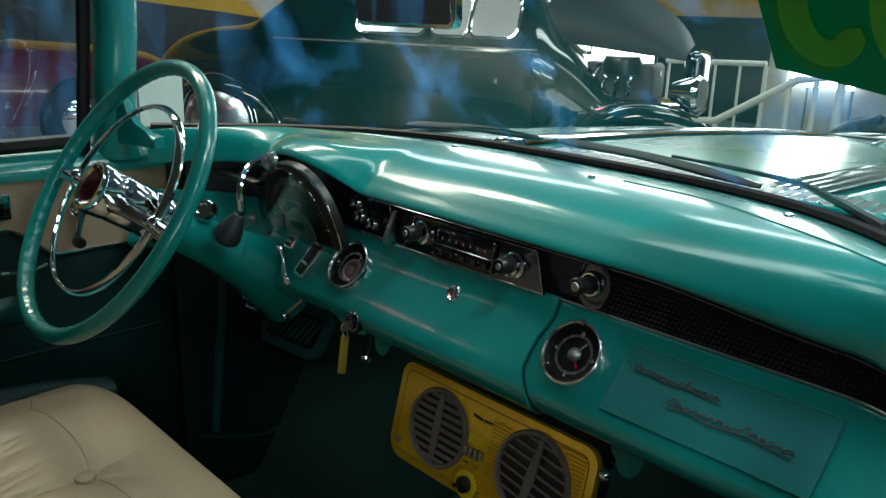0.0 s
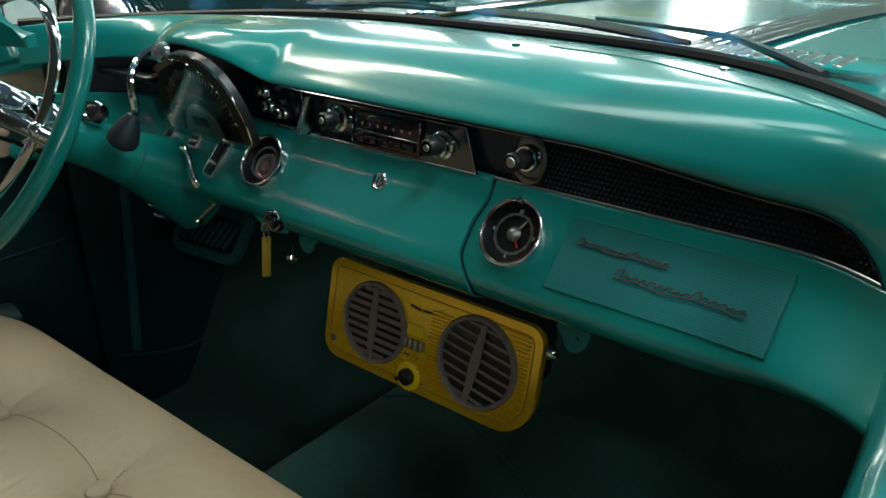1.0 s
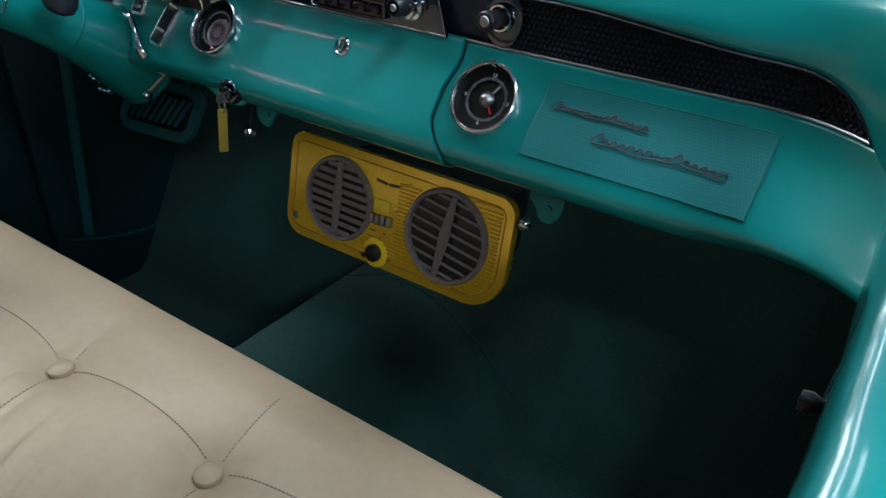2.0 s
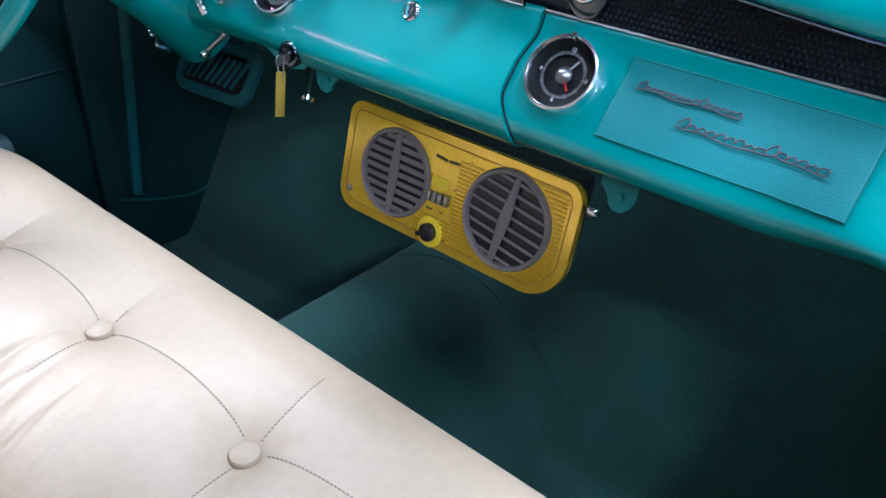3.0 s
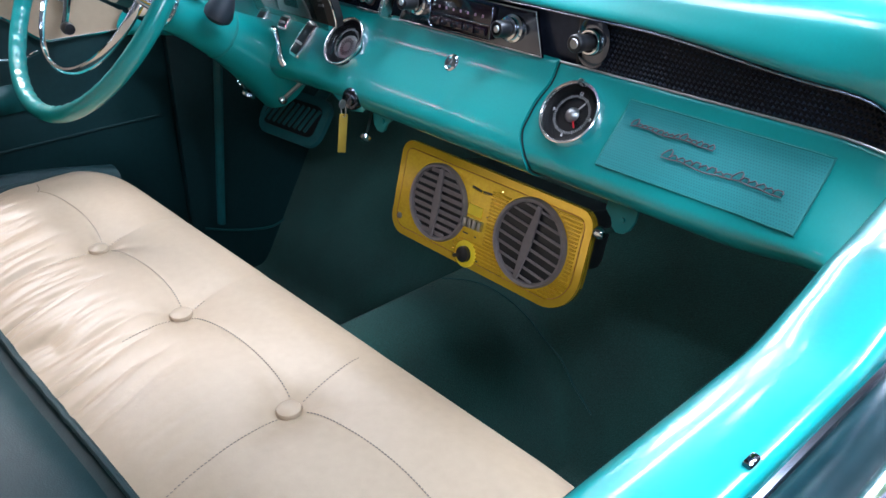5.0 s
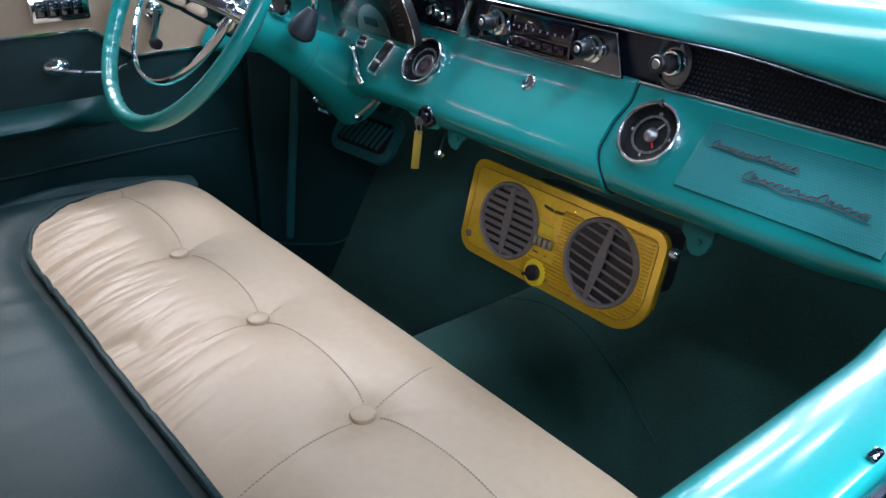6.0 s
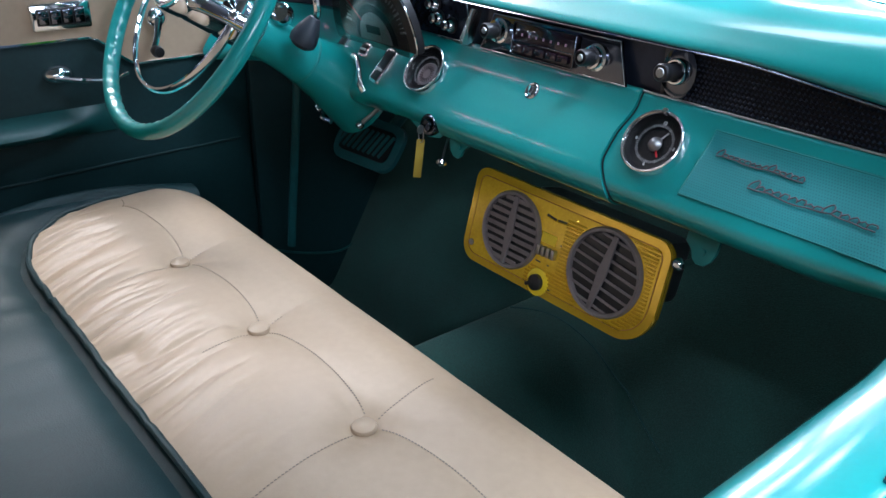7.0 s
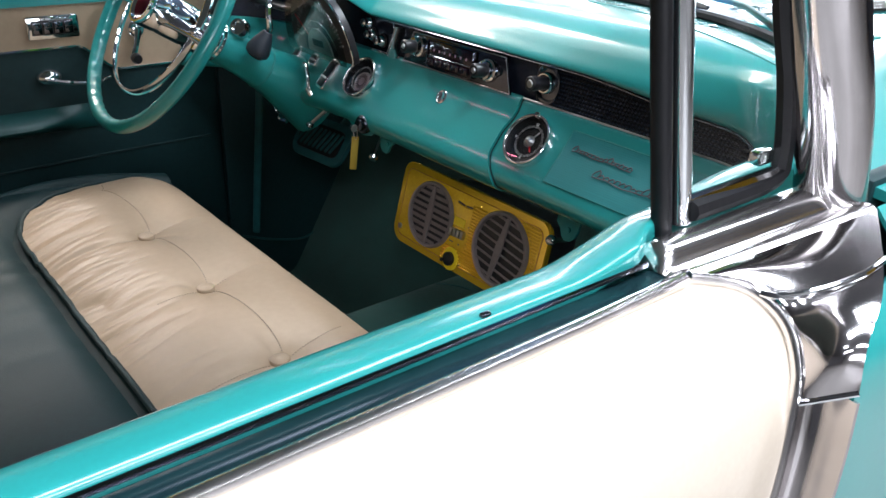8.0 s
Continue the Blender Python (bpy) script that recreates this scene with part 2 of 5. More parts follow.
def tube(points, radius, sides=10, closed=False, bm=None, flat=1.0):
    """A round bar along points; radius is a number or one number for each point."""
    bm = bm or bmesh.new()
    pts = [Vector(p) for p in points]
    n = len(pts)
    rad = radius if isinstance(radius, (list, tuple)) else [radius] * n
    rings, side = [], None
    for i, p in enumerate(pts):
        a = pts[(i - 1) % n] if closed or i > 0 else p
        b = pts[(i + 1) % n] if closed or i < n - 1 else p
        t = (b - a).normalized()
        if side is None:
            side = t.orthogonal().normalized()
        side = (side - t * side.dot(t)).normalized()
        up = t.cross(side)
        rings.append([bm.verts.new(p + rad[i] * (math.cos(2 * math.pi * k / sides) * side + flat * math.sin(2 * math.pi * k / sides) * up)) for k in range(sides)])
    for i in range(n if closed else n - 1):
        a, b = rings[i], rings[(i + 1) % n]
        for k in range(sides):
            bm.faces.new((a[k], a[(k + 1) % sides], b[(k + 1) % sides], b[k]))
    if not closed:
        bm.faces.new(rings[0][::-1])
        bm.faces.new(rings[-1])
    return bm


def lathe(profile, m, sides=32, bm=None, squash=1.0):
    """Turns (radius, height) pairs round the z axis of the pose m."""
    bm = bm or bmesh.new()
    rings = []
    for r, z in profile:
        if r < 1e-5:
            rings.append([bm.verts.new(m @ Vector((0, 0, z)))])
        else:
            rings.append([bm.verts.new(m @ Vector((r * math.cos(2 * math.pi * k / sides), squash * r * math.sin(2 * math.pi * k / sides), z))) for k in range(sides)])
    for a, b in zip(rings, rings[1:]):
        for k in range(sides):
            k2 = (k + 1) % sides
            if len(a) == 1 and len(b) > 1:
                bm.faces.new((a[0], b[k], b[k2]))
            elif len(b) == 1 and len(a) > 1:
                bm.faces.new((a[k], b[0], a[k2]))
            elif len(a) > 1:
                bm.faces.new((a[k], b[k], b[k2], a[k2]))
    return bm


def box(sx, sy, sz, m, bevel=0.004, seg=2, bm=None):
    own = bmesh.new()
    bmesh.ops.create_cube(own, size=1, matrix=Matrix.Diagonal((sx, sy, sz, 1)))
    if bevel:
        bmesh.ops.bevel(own, geom=own.edges[:], offset=min(bevel, 0.45 * min(sx, sy, sz)), segments=seg, profile=0.5, affect="EDGES")
    bmesh.ops.transform(own, matrix=m, verts=own.verts[:])
    if bm is None:
        return own
    me = bpy.data.meshes.new("tmp")
    own.to_mesh(me)
    own.free()
    bm.from_mesh(me)
    bpy.data.meshes.remove(me)
    return bm


def prism(outline, depth, m, bevel=0.0, seg=2):
    """A plate with a 2D outline in the xy plane of m, from z = 0 to depth."""
    bm = bmesh.new()
    lo = [bm.verts.new((x, y, 0)) for x, y in outline]
    hi = [bm.verts.new((x, y, depth)) for x, y in outline]
    n = len(outline)
    bm.faces.new(lo[::-1])
    top = bm.faces.new(hi)
    for i in range(n):
        bm.faces.new((lo[i], lo[(i + 1) % n], hi[(i + 1) % n], hi[i]))
    if bevel:
        bmesh.ops.bevel(bm, geom=list(top.edges), offset=bevel, segments=seg, profile=0.5, affect="EDGES")
    bmesh.ops.transform(bm, matrix=m, verts=bm.verts[:])
    return bm


def rounded(w, h, r, n=6, cx=0.0, cy=0.0):
    """A rounded rectangle outline."""
    pts = []
    rs = r if isinstance(r, (list, tuple)) else [r] * 4
    for (sx, sy, a0), q in zip(((1, 1, 0), (-1, 1, 90), (-1, -1, 180), (1, -1, 270)), rs):
        for k in range(n + 1):
            a = radians(a0 + 90 * k / n)
            pts.append((cx + sx * (w / 2 - q) + q * math.cos(a), cy + sy * (h / 2 - q) + q * math.sin(a)))
    return pts


def facing(p, normal, up=(0, 0, 1)):
    """A pose at p whose z axis is the normal and whose y axis leans to up."""
    z = Vector(normal).normalized()
    x = Vector(up).cross(z).normalized()
    y = z.cross(x)
    m = Matrix((x, y, z)).transposed().to_4x4()
    m.translation = Vector(p)
    return m


def smooth(a, b, x):
    t = min(1.0, max(0.0, (x - a) / (b - a)))
    return t * t * (3 - 2 * t)


def along(points, u):
    """A point at the share u of a polyline of tuples."""
    k = u * (len(points) - 1)
    i = min(int(k), len(points) - 2)
    f = k - i
    return [a + (b - a) * f for a, b in zip(points[i], points[i + 1])]


def eased(points, u):
    """A point at the share u of a smooth line through tuples."""
    k = u * (len(points) - 1)
    i = min(int(k), len(points) - 2)
    t = k - i
    b, c = points[i], points[i + 1]
    a = points[i - 1] if i > 0 else [2 * p - q for p, q in zip(b, c)]
    d = points[i + 2] if i + 2 < len(points) else [2 * q - p for p, q in zip(b, c)]
    return [0.5 * (2 * q + (r - p) * t + (2 * p - 5 * q + 4 * r - s) * t * t + (3 * q - p - 3 * r + s) * t ** 3) for p, q, r, s in zip(a, b, c, d)]


def curve_points(points, n):
    """A smooth line (Catmull-Rom) through points."""
    pts = [Vector(p) for p in points]
    ext = [2 * pts[0] - pts[1]] + pts + [2 * pts[-1] - pts[-2]]
    out = []
    for k in range(n + 1):
        s = k / n * (len(pts) - 1)
        i = min(int(s), len(pts) - 2)
        t = s - i
        a, b, c, d = ext[i : i + 4]
        out.append(0.5 * (2 * b + (c - a) * t + (2 * a - 5 * b + 4 * c - d) * t * t + (3 * b - a - 3 * c + d) * t ** 3))
    return out


# ---------------------------------------------------------------- garage
def wall(name, label, x0, y0, x1, y1, z0, z1, mat, thick=0.15):
    d = Vector((x1 - x0, y1 - y0, 0))
    ang = math.degrees(math.atan2(d.y, d.x))
    ob = part(name, box(d.length, thick, z1 - z0, pose((x0 + x1) / 2, (y0 + y1) / 2, (z0 + z1) / 2, 0, 0, ang), 0.0), mat, smooth=False)
    return tagged(ob, label, "wall", kind="structure")


tagged(part("floor", box(22, 22, 0.2, pose(-1, 1, -0.1), 0), CONCRETE, smooth=False), "grey polished concrete garage floor", "floor", kind="structure")
tagged(part("ceiling", box(22, 22, 0.2, pose(-1, 1, 3.75), 0), CEIL, smooth=False), "dark grey garage ceiling with light tubes", "ceiling", kind="structure")
wall("wall_north", "yellow painted upper wall", -12, 9.0, 10, 9.0, 1.24, 3.65, YELLOW_WALL)
wall("wall_north_wainscot", "dark blue lower wall under a yellow band", -12, 8.99, 10, 8.99, 0, 1.24, DARK_WALL)
wall("wall_west", "yellow painted upper wall", -10.5, -10, -10.5, 9, 1.24, 3.65, YELLOW_WALL)
wall("wall_west_wainscot", "dark blue lower wall under a yellow band", -10.49, -10, -10.49, 9, 0, 1.24, DARK_WALL)
wall("wall_east", "unseen pale grey garage wall with an added bright bay", 9, -10, 9, 9, 0, 3.65, EAST_WALL)
tagged(part("wall_stripe", prism([(3.9, 1.243), (5.25, 1.115), (6.4, 0.985), (8.9, 0.90), (8.9, 1.243)], 0.004, facing((-10.410, 0, 0), (1, 0, 0)), 0), YELLOW_WALL, smooth=False), "yellow painted stripe that slants down the wall", "wall", kind="structure")
wall("wall_south", "dark grey garage wall", -12, -9.5, 10, -9.5, 0, 3.65, GREY_WALL)
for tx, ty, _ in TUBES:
    lamp = thing("ceiling_light", "white fluorescent tube fixture placed unseen on the ceiling for its light", "ceiling light", "ceiling light tubes")
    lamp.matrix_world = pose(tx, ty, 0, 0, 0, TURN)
    # the small added lamp gets a short tube
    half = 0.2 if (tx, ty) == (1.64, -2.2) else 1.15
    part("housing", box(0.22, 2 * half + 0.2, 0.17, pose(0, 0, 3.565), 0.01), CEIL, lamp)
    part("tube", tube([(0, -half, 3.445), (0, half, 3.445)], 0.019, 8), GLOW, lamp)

for nx, ny in ((-2.95, -2.24), (-2.70, -2.30), (-2.46, -2.35)):
    ne = thing("neon_tube", "pink neon tube hanging below the ceiling", "neon light", "neon tubes")
    part("tube", tube([(nx - 0.08, ny + 0.02, 2.5), (nx + 0.08, ny - 0.02, 2.5)], 0.022, 8), NEON, ne)
    for e in (-0.07, 0.07):
        part("hanger", tube([(nx + e, ny - e * 0.25, 2.51), (nx + e, ny - e * 0.25, 3.65)], 0.006, 6), STEEL, ne)

for i, wx in enumerate((-8.2, -5.4, -2.0, 1.4)):
    wn = thing(f"window_{i + 1}", "bright daylight window high in the yellow wall", "window", kind="structure")
    part("pane", box(1.9, 0.02, 1.2, pose(wx, 8.885, 2.90), 0), DAY, wn, smooth=False)
    for fx, fz, fw, fh in ((0, 0.63, 2.1, 0.08), (0, -0.63, 2.1, 0.08), (-1.0, 0, 0.1, 1.2), (1.0, 0, 0.1, 1.2), (0, 0, 0.05, 1.2)):
        part("frame", box(fw, 0.06, fh, pose(wx + fx, 8.87, 2.90 + fz), 0.008), RAIL, wn)

# unseen bay, added to whiten the chrome and light the car's side
bw = thing("window_6", "unseen bright bay added in the pale grey wall for reflections", "window", kind="structure")
for k in range(2):
    part("pane", box(0.02, 2.6, 1.9, pose(8.90, -4.3 + 2.8 * k, 2.2), 0), BAY, bw, smooth=False)
    part("frame", box(0.06, 0.2, 2.0, pose(8.88, -5.7 + 2.8 * k, 2.2), 0.01), RAIL, bw)

# bright opening and pale sectional door beyond the bonnet
tagged(part("window_5", box(0.62, 0.03, 2.60, pose(-2.50, 7.12, 1.93), 0.0), DAY, smooth=False), "bright daylight pane in the pale garage door", "window", kind="structure")
pd = thing("sectional_door", "pale cream ribbed garage door beyond the bonnet", "garage door")
for k in range(9):
    part("panel", box(0.40, 0.05, 3.4, pose(-2.85 + 0.42 * k, 7.2, 1.70), 0.012), PALE_WALL, pd, smooth=False)


# ---------------------------------------------------------------- the car's interior shell
def yfront(x):
    """How far back the dashboard's face stands at x."""
    return -0.008 - 0.16 * max(0.0, (abs(x) - 0.50) / 0.22) ** 2


def ybase(x):
    """The foot of the wrapped windscreen in plan."""
    a = min(1.0, abs(x) / 0.70)
    return 0.275 - 0.40 * a ** 3.2


def arch(x):
    return max(0.0, 1 - ((x + 0.345) / 0.135) ** 2)


def lip_drop(x):
    """How far the crown's lip comes down where the dark band ends."""
    return -0.016 * smooth(0.28, 0.52, x) - 0.052 * min(1.0, max(0.0, (x - 0.50) / 0.108)) ** 4


def brow(x, v):
    """The dashboard's painted top: from the windscreen (v = 0) over the crown to the lip (v = 1)."""
    yb, yf = ybase(x), yfront(x)
    lift = arch(x) ** 0.9
    prof = [(0.0, 1.0), (0.2, 1.008), (0.42, 1.012), (0.62, 1.010), (0.78, 1.002), (0.89, 0.990), (0.96, 0.971), (1.0, 0.958), (0.995, 0.952), (0.93, 0.950)]
    s, z = eased(prof, v)
    w = smooth(0.25, 0.75, v)
    return Vector((x, yb + (yf - yb) * s - 0.045 * lift * w, z + 0.045 * lift * w + lip_drop(x) * smooth(0.62, 0.97, v) - 0.012 * max(0, (abs(x) - 0.5) / 0.2) ** 2))


LOW = [(0.014, 0.8885), (0.004, 0.887), (0.0, 0.880), (-0.010, 0.858), (-0.026, 0.836), (-0.042, 0.815), (-0.053, 0.798), (-0.058, 0.784), (-0.054, 0.771), (-0.043, 0.762), (-0.025, 0.757), (0.01, 0.757), (0.045, 0.765)]


def lowface(x, v, out=0.0):
    """The dashboard's painted lower face; out lifts it along its normal."""
    def raw(w):
        a, b = eased(LOW, min(1, max(0, w)))
        drop = -0.018 * smooth(-0.22, -0.5, x) + 0.050 * smooth(-0.47, -0.62, x)
        rise = 0.026 * smooth(0.44, 0.66, x) * smooth(0.3, 0.75, w)
        return Vector((x, yfront(x) + 0.008 + a, b + drop * w + rise))
    p = raw(v)
    if out:
        t = raw(v + 0.03) - raw(v - 0.03)
        n = Vector((0, t.z, -t.y)).normalized()
        n = n if n.y < 0 or n.z > 0 and v < 0.5 else -n
        p = p + out * n
    return p


def on_face(x, z, out=0.0):
    """Place and normal on the lower face at x and height z."""
    best = min((abs(lowface(x, k / 200).z - z), k / 200) for k in range(0, 150))[1]
    p = lowface(x, best)
    t = lowface(x, best + 0.01) - lowface(x, best - 0.01)
    n = Vector((0, t.z, -t.y)).normalized()
    if n.y > 0:
        n = -n
    return p + out * n, n


dash = thing("dashboard", "glossy turquoise painted metal car dashboard with chrome fittings", "dashboard")
part("dash_top", sheet(lambda u, v: brow(-0.69 + 1.38 * u, v), 110, 45, 0.004), TEAL, dash)
part("lower_face", sheet(lambda u, v: lowface(-0.69 + 1.38 * u, v), 110, 40, 0.004), TEAL, dash)


part("band", sheet(lambda u, v: Vector((-0.66 + u * 1.32, yfront(-0.66 + u * 1.32) + 0.024, 0.874 + 0.092 * v + 0.05 * v * arch(-0.66 + u * 1.32))), 80, 4, 0.003), NAVY, dash, "dark recessed band")
part("trim_line", tube([(x / 50, yfront(x / 50) + 0.013, 0.8898) for x in range(-11, 31)], 0.0014, 6), STEEL, dash)
part("trim_line", tube([(x / 100, yfront(x / 100) - 0.0005, 0.9505 + lip_drop(x / 100) - 0.012 * max(0, (x / 100 - 0.5) / 0.2) ** 2) for x in range(-18, 61)], 0.0011, 6), SMOKE, dash)

part("trim_line", tube([(-0.212, yfront(0) + 0.012, 0.8895), (-0.140, yfront(0) + 0.012, 0.8895), (-0.156, yfront(0) + 0.014, 0.946)], 0.0013, 6), CHROME, dash)

# speaker grille of small pyramids
gbm = bmesh.new()
px = 0.0058
for i in range(int(0.40 / px)):
    for j in range(int(0.064 / px)):
        x = 0.205 + i * px + (px / 2 if j % 2 else 0)
        z = 0.8935 + j * px
        if x > 0.60 or z > 0.9485 + lip_drop(x):
            continue
        y = yfront(x) + 0.016
        h = px * 0.49
        base = [gbm.verts.new((x - h, y, z)), gbm.verts.new((x, y, z - h)), gbm.verts.new((x + h, y, z)), gbm.verts.new((x, y, z + h))]
        tip = gbm.verts.new((x, y - 0.0035, z))
        for k in range(4):
            gbm.faces.new((base[k], base[(k + 1) % 4], tip))
part("speaker_grille", gbm, NAVY, dash, "dark diamond-patterned speaker grille", smooth=False)
part("grille_plate", sheet(lambda u, v: Vector((0.195 + 0.41 * u, yfront(0.195 + 0.41 * u) + 0.0215, 0.884 + (0.070 + lip_drop(0.195 + 0.41 * u) * 0.9) * v)), 60, 3, 0.002), BLACK, dash)


# central hinged panel with a lock
def seam_l(v):
    z = lowface(0.0, 0.06 + 0.84 * v).z
    return -0.133 - 0.014 * smooth(0.868, 0.838, z) + 0.010 * smooth(0.826, 0.792, z)


def seam_r(v):
    z = lowface(0.0, 0.06 + 0.84 * v).z
    return 0.1755 - 0.011 * smooth(0.874, 0.836, z) + 0.024 * smooth(0.815, 0.772, z)


part("centre_panel", sheet(lambda u, v: lowface(seam_l(v) + u * (seam_r(v) - seam_l(v)), 0.06 + 0.84 * v, 0.0045), 40, 40, 0.006), TEAL, dash)
part("panel_seam", tube([lowface(seam_r(k / 30) + 0.002, 0.06 + 0.84 * k / 30, 0.001) for k in range(31)], 0.0010, 6), BLACK, dash)
part("panel_seam", tube([lowface(seam_l(k / 30) - 0.002, 0.06 + 0.84 * k / 30, 0.0005) for k in range(31)], 0.0012, 6), BLACK, dash)
p, n = on_face(0.010, 0.8545, 0.0045)
lk = part("lock", lathe([(0.0120, 0), (0.0120, 0.0014), (0.0104, 0.0024), (0.0085, 0.0014), (0.0080, 0.0030), (0, 0.0034)], facing(p, n), 20), CHROME, dash, "chrome lock barrel")
part("keyhole", box(0.0036, 0.0095, 0.0012, facing(p + 0.0036 * n, n), 0), BLACK, lk)


# perforated cover with two scripts
def cover(u, v, out):
    x0, x1 = 0.289 - 0.0065 * v, 0.5225 - 0.004 * v
    x = x0 + u * (x1 - x0)
    z = 0.8715 - 0.068 * v
    return on_face(x, z, out)[0]


part("cover_gap", sheet(lambda u, v: cover(-0.004 + 1.008 * u, -0.014 + 1.028 * v, 0.0012), 24, 24, 0.001), TEAL_DULL, dash)
cov = part("speaker_cover", sheet(lambda u, v: cover(u, v, 0.0020), 24, 24, 0.0012), TEAL_DOT, dash, "turquoise perforated cover panel")
part("cover_edge", tube([cover(a, b, 0.0018) for a, b in [(k / 20, 0) for k in range(20)] + [(1, k / 8) for k in range(8)] + [(1 - k / 20, 1) for k in range(20)] + [(0, 1 - k / 8) for k in range(8)]], 0.0009, 6, True), TEAL_DULL, cov)
# flat dots, coloured darker for the shade inside the holes
dots = bmesh.new()
for i in range(76):
    for j in range(26):
        u, v = (i + 0.5 + 0.5 * (j % 2)) / 77, (j + 0.5) / 26
        q, nn = cover(u, v, 0.0024), on_face(0.4, 0.8715 - 0.068 * v)[1]
        s = 0.0010
        m = facing(q, nn)
        vs = [dots.verts.new(m @ Vector((s * a, s * b, 0))) for a, b in ((1, 0), (0, 1), (-1, 0), (0, -1))]
        dots.faces.new(vs)
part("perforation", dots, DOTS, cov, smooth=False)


def script(x0, x1, z, tall, seed):
    """An unreadable slanted script badge: joined loops on a base stroke."""
    rnd = random.Random(seed)
    bm = bmesh.new()
    pts, nst = [], 15
    for k in range(nst):
        w = (x1 - x0) / nst
        h = tall * (1.45 if k in (0, 9) else 0.45 + 0.3 * rnd.random())
        for j in range(8):
            a = 2 * math.pi * j / 8
            dz = h * (0.5 - 0.5 * math.cos(a))
            q, _ = on_face(x0 + w * (k + j / 8) - 0.22 * w * math.sin(a) + 0.45 * dz, z + dz, 0.0045)
            pts.append(q)
    tube(pts, 0.00085, 6, bm=bm)
    tube([on_face(x0 + (x1 - x0) * k / 12, z - 0.0008 + 0.0008 * math.sin(k), 0.0045)[0] for k in range(13)], 0.0008, 6, bm=bm)
    return bm


part("script_badge", script(0.3035, 0.406, 0.8475, 0.0046, 3), POT, cov, "tarnished metal script badge")
part("script_badge", script(0.355, 0.492, 0.8285, 0.0062, 5), POT, cov, "tarnished metal script badge")


# round clock
def gauge(x, z, r, name, lean=-0.03, out=0.0090):
    p, n = on_face(x, z, out)
    n = (n + Vector((0, lean, 0.0))).normalized()
    m = facing(p, n)
    g = part(name, lathe([(r * 1.06, -0.016), (r * 1.04, 0.001), (r * 1.01, 0.0035), (r * 0.975, 0.0035), (r * 0.945, 0.001), (r * 0.94, -0.006)], m, 48), CHROME, dash, "chrome-rimmed round dial")
    part("dial_face", lathe([(r * 0.945, 0.0005), (r * 0.86, -0.0035), (r * 0.80, -0.0050), (r * 0.56, -0.0050), (r * 0.54, -0.0072), (0, -0.0072)], m, 48), DIAL, g)
    marks = bmesh.new()
    for k in range(60):
        a = 2 * math.pi * k / 60
        long = k % 5 == 0
        box(0.0007 if not long else 0.0010, r * (0.11 if long else 0.08), 0.0006, m @ Matrix.Rotation(a, 4, "Z") @ Matrix.Translation((0, r * 0.61, -0.0048)), 0, bm=marks)
    part("dial_marks", marks, TICK, g, smooth=False)
    part("bezel", tube([m @ Vector((r * math.cos(a), r * math.sin(a), 0.0030)) for a in [radians(6 * i) for i in range(60)]], 0.0019, 8, True), SOFT_CHROME, g, "bright rounded bezel")
    part("lens", lathe([(r * 0.92, 0.0025), (r * 0.5, 0.0042), (0, 0.005)], m, 48), LENS, g).visible_shadow = False
    return g, m


ck, m = gauge(0.2245, 0.8395, 0.0380, "clock")
part("clock_hub", lathe([(0.0092, -0.0064), (0.0088, -0.0050), (0.0034, 0.0004), (0, 0.0008)], m, 28), STEEL, ck)
for ang, ln, tint in ((-32, 0.019, TICK), (-143, 0.017, RED)):
    part("clock_hand", box(0.0019, ln, 0.0008, m @ Matrix.Rotation(radians(ang), 4, "Z") @ Matrix.Translation((0, ln * 0.55, -0.0055)), 0), tint, ck)
part("setting_knob", lathe([(0.004, 0.0), (0.0045, 0.006), (0.003, 0.009), (0, 0.0095)], m @ Matrix.Translation((0, 0.0375, 0.001)), 14), CHROME, ck)


def text(body, m, size, mat, parent, name="numeral"):
    cu = bpy.data.curves.new(name, "FONT")
    cu.body, cu.size, cu.align_x, cu.align_y, cu.extrude = body, size, "CENTER", "CENTER", 0.0003
    tmp = bpy.data.objects.new(name, cu)
    scene.collection.objects.link(tmp)
    me = bpy.data.meshes.new_from_object(tmp.evaluated_get(bpy.context.evaluated_depsgraph_get()))
    bpy.data.objects.remove(tmp)
    me.transform(m)
    me.materials.clear()
    me.materials.append(mat)
    ob = new(name, me)
    ob.parent = parent
    return ob


for k, s in enumerate(("12", "3", "6", "9")):
    a = -k * math.pi / 2
    text(s, m @ Matrix.Translation((0.0268 * math.sin(-a), 0.0268 * math.cos(a), -0.0046)), 0.0056, WHITE, ck)

# small round gauge near the wheel
g2, m = gauge(-0.208, 0.8400, 0.0375, "round_gauge", 0.0, 0.0090)
inner = m @ Matrix.Translation((0.004, -0.005, 0.0))
part("gauge_disc", lathe([(0.0195, -0.0070), (0.0185, -0.0046), (0.0165, -0.0040), (0.0160, -0.0050), (0, -0.0048)], inner, 32), STEEL, g2, "grey ringed gauge centre")
small = bmesh.new()
for k in range(20):
    box(0.0009, 0.0065, 0.0006, inner @ Matrix.Rotation(2 * math.pi * k / 20, 4, "Z") @ Matrix.Translation((0, 0.0110, -0.0046)), 0, bm=small)
part("disc_marks", small, DIAL, g2, smooth=False)

# radio
radio = thing("car_radio", "chrome-faced push-button car radio with two black knobs", "radio")
rm = facing((0.018, yfront(0) + 0.012, 0.9165), (0, -1, 0.12))
part("faceplate", prism([(-0.112, 0.026), (0.118, 0.026), (0.136, -0.027), (-0.132, -0.027)], 0.004, rm, 0.001), SMOKE, radio)
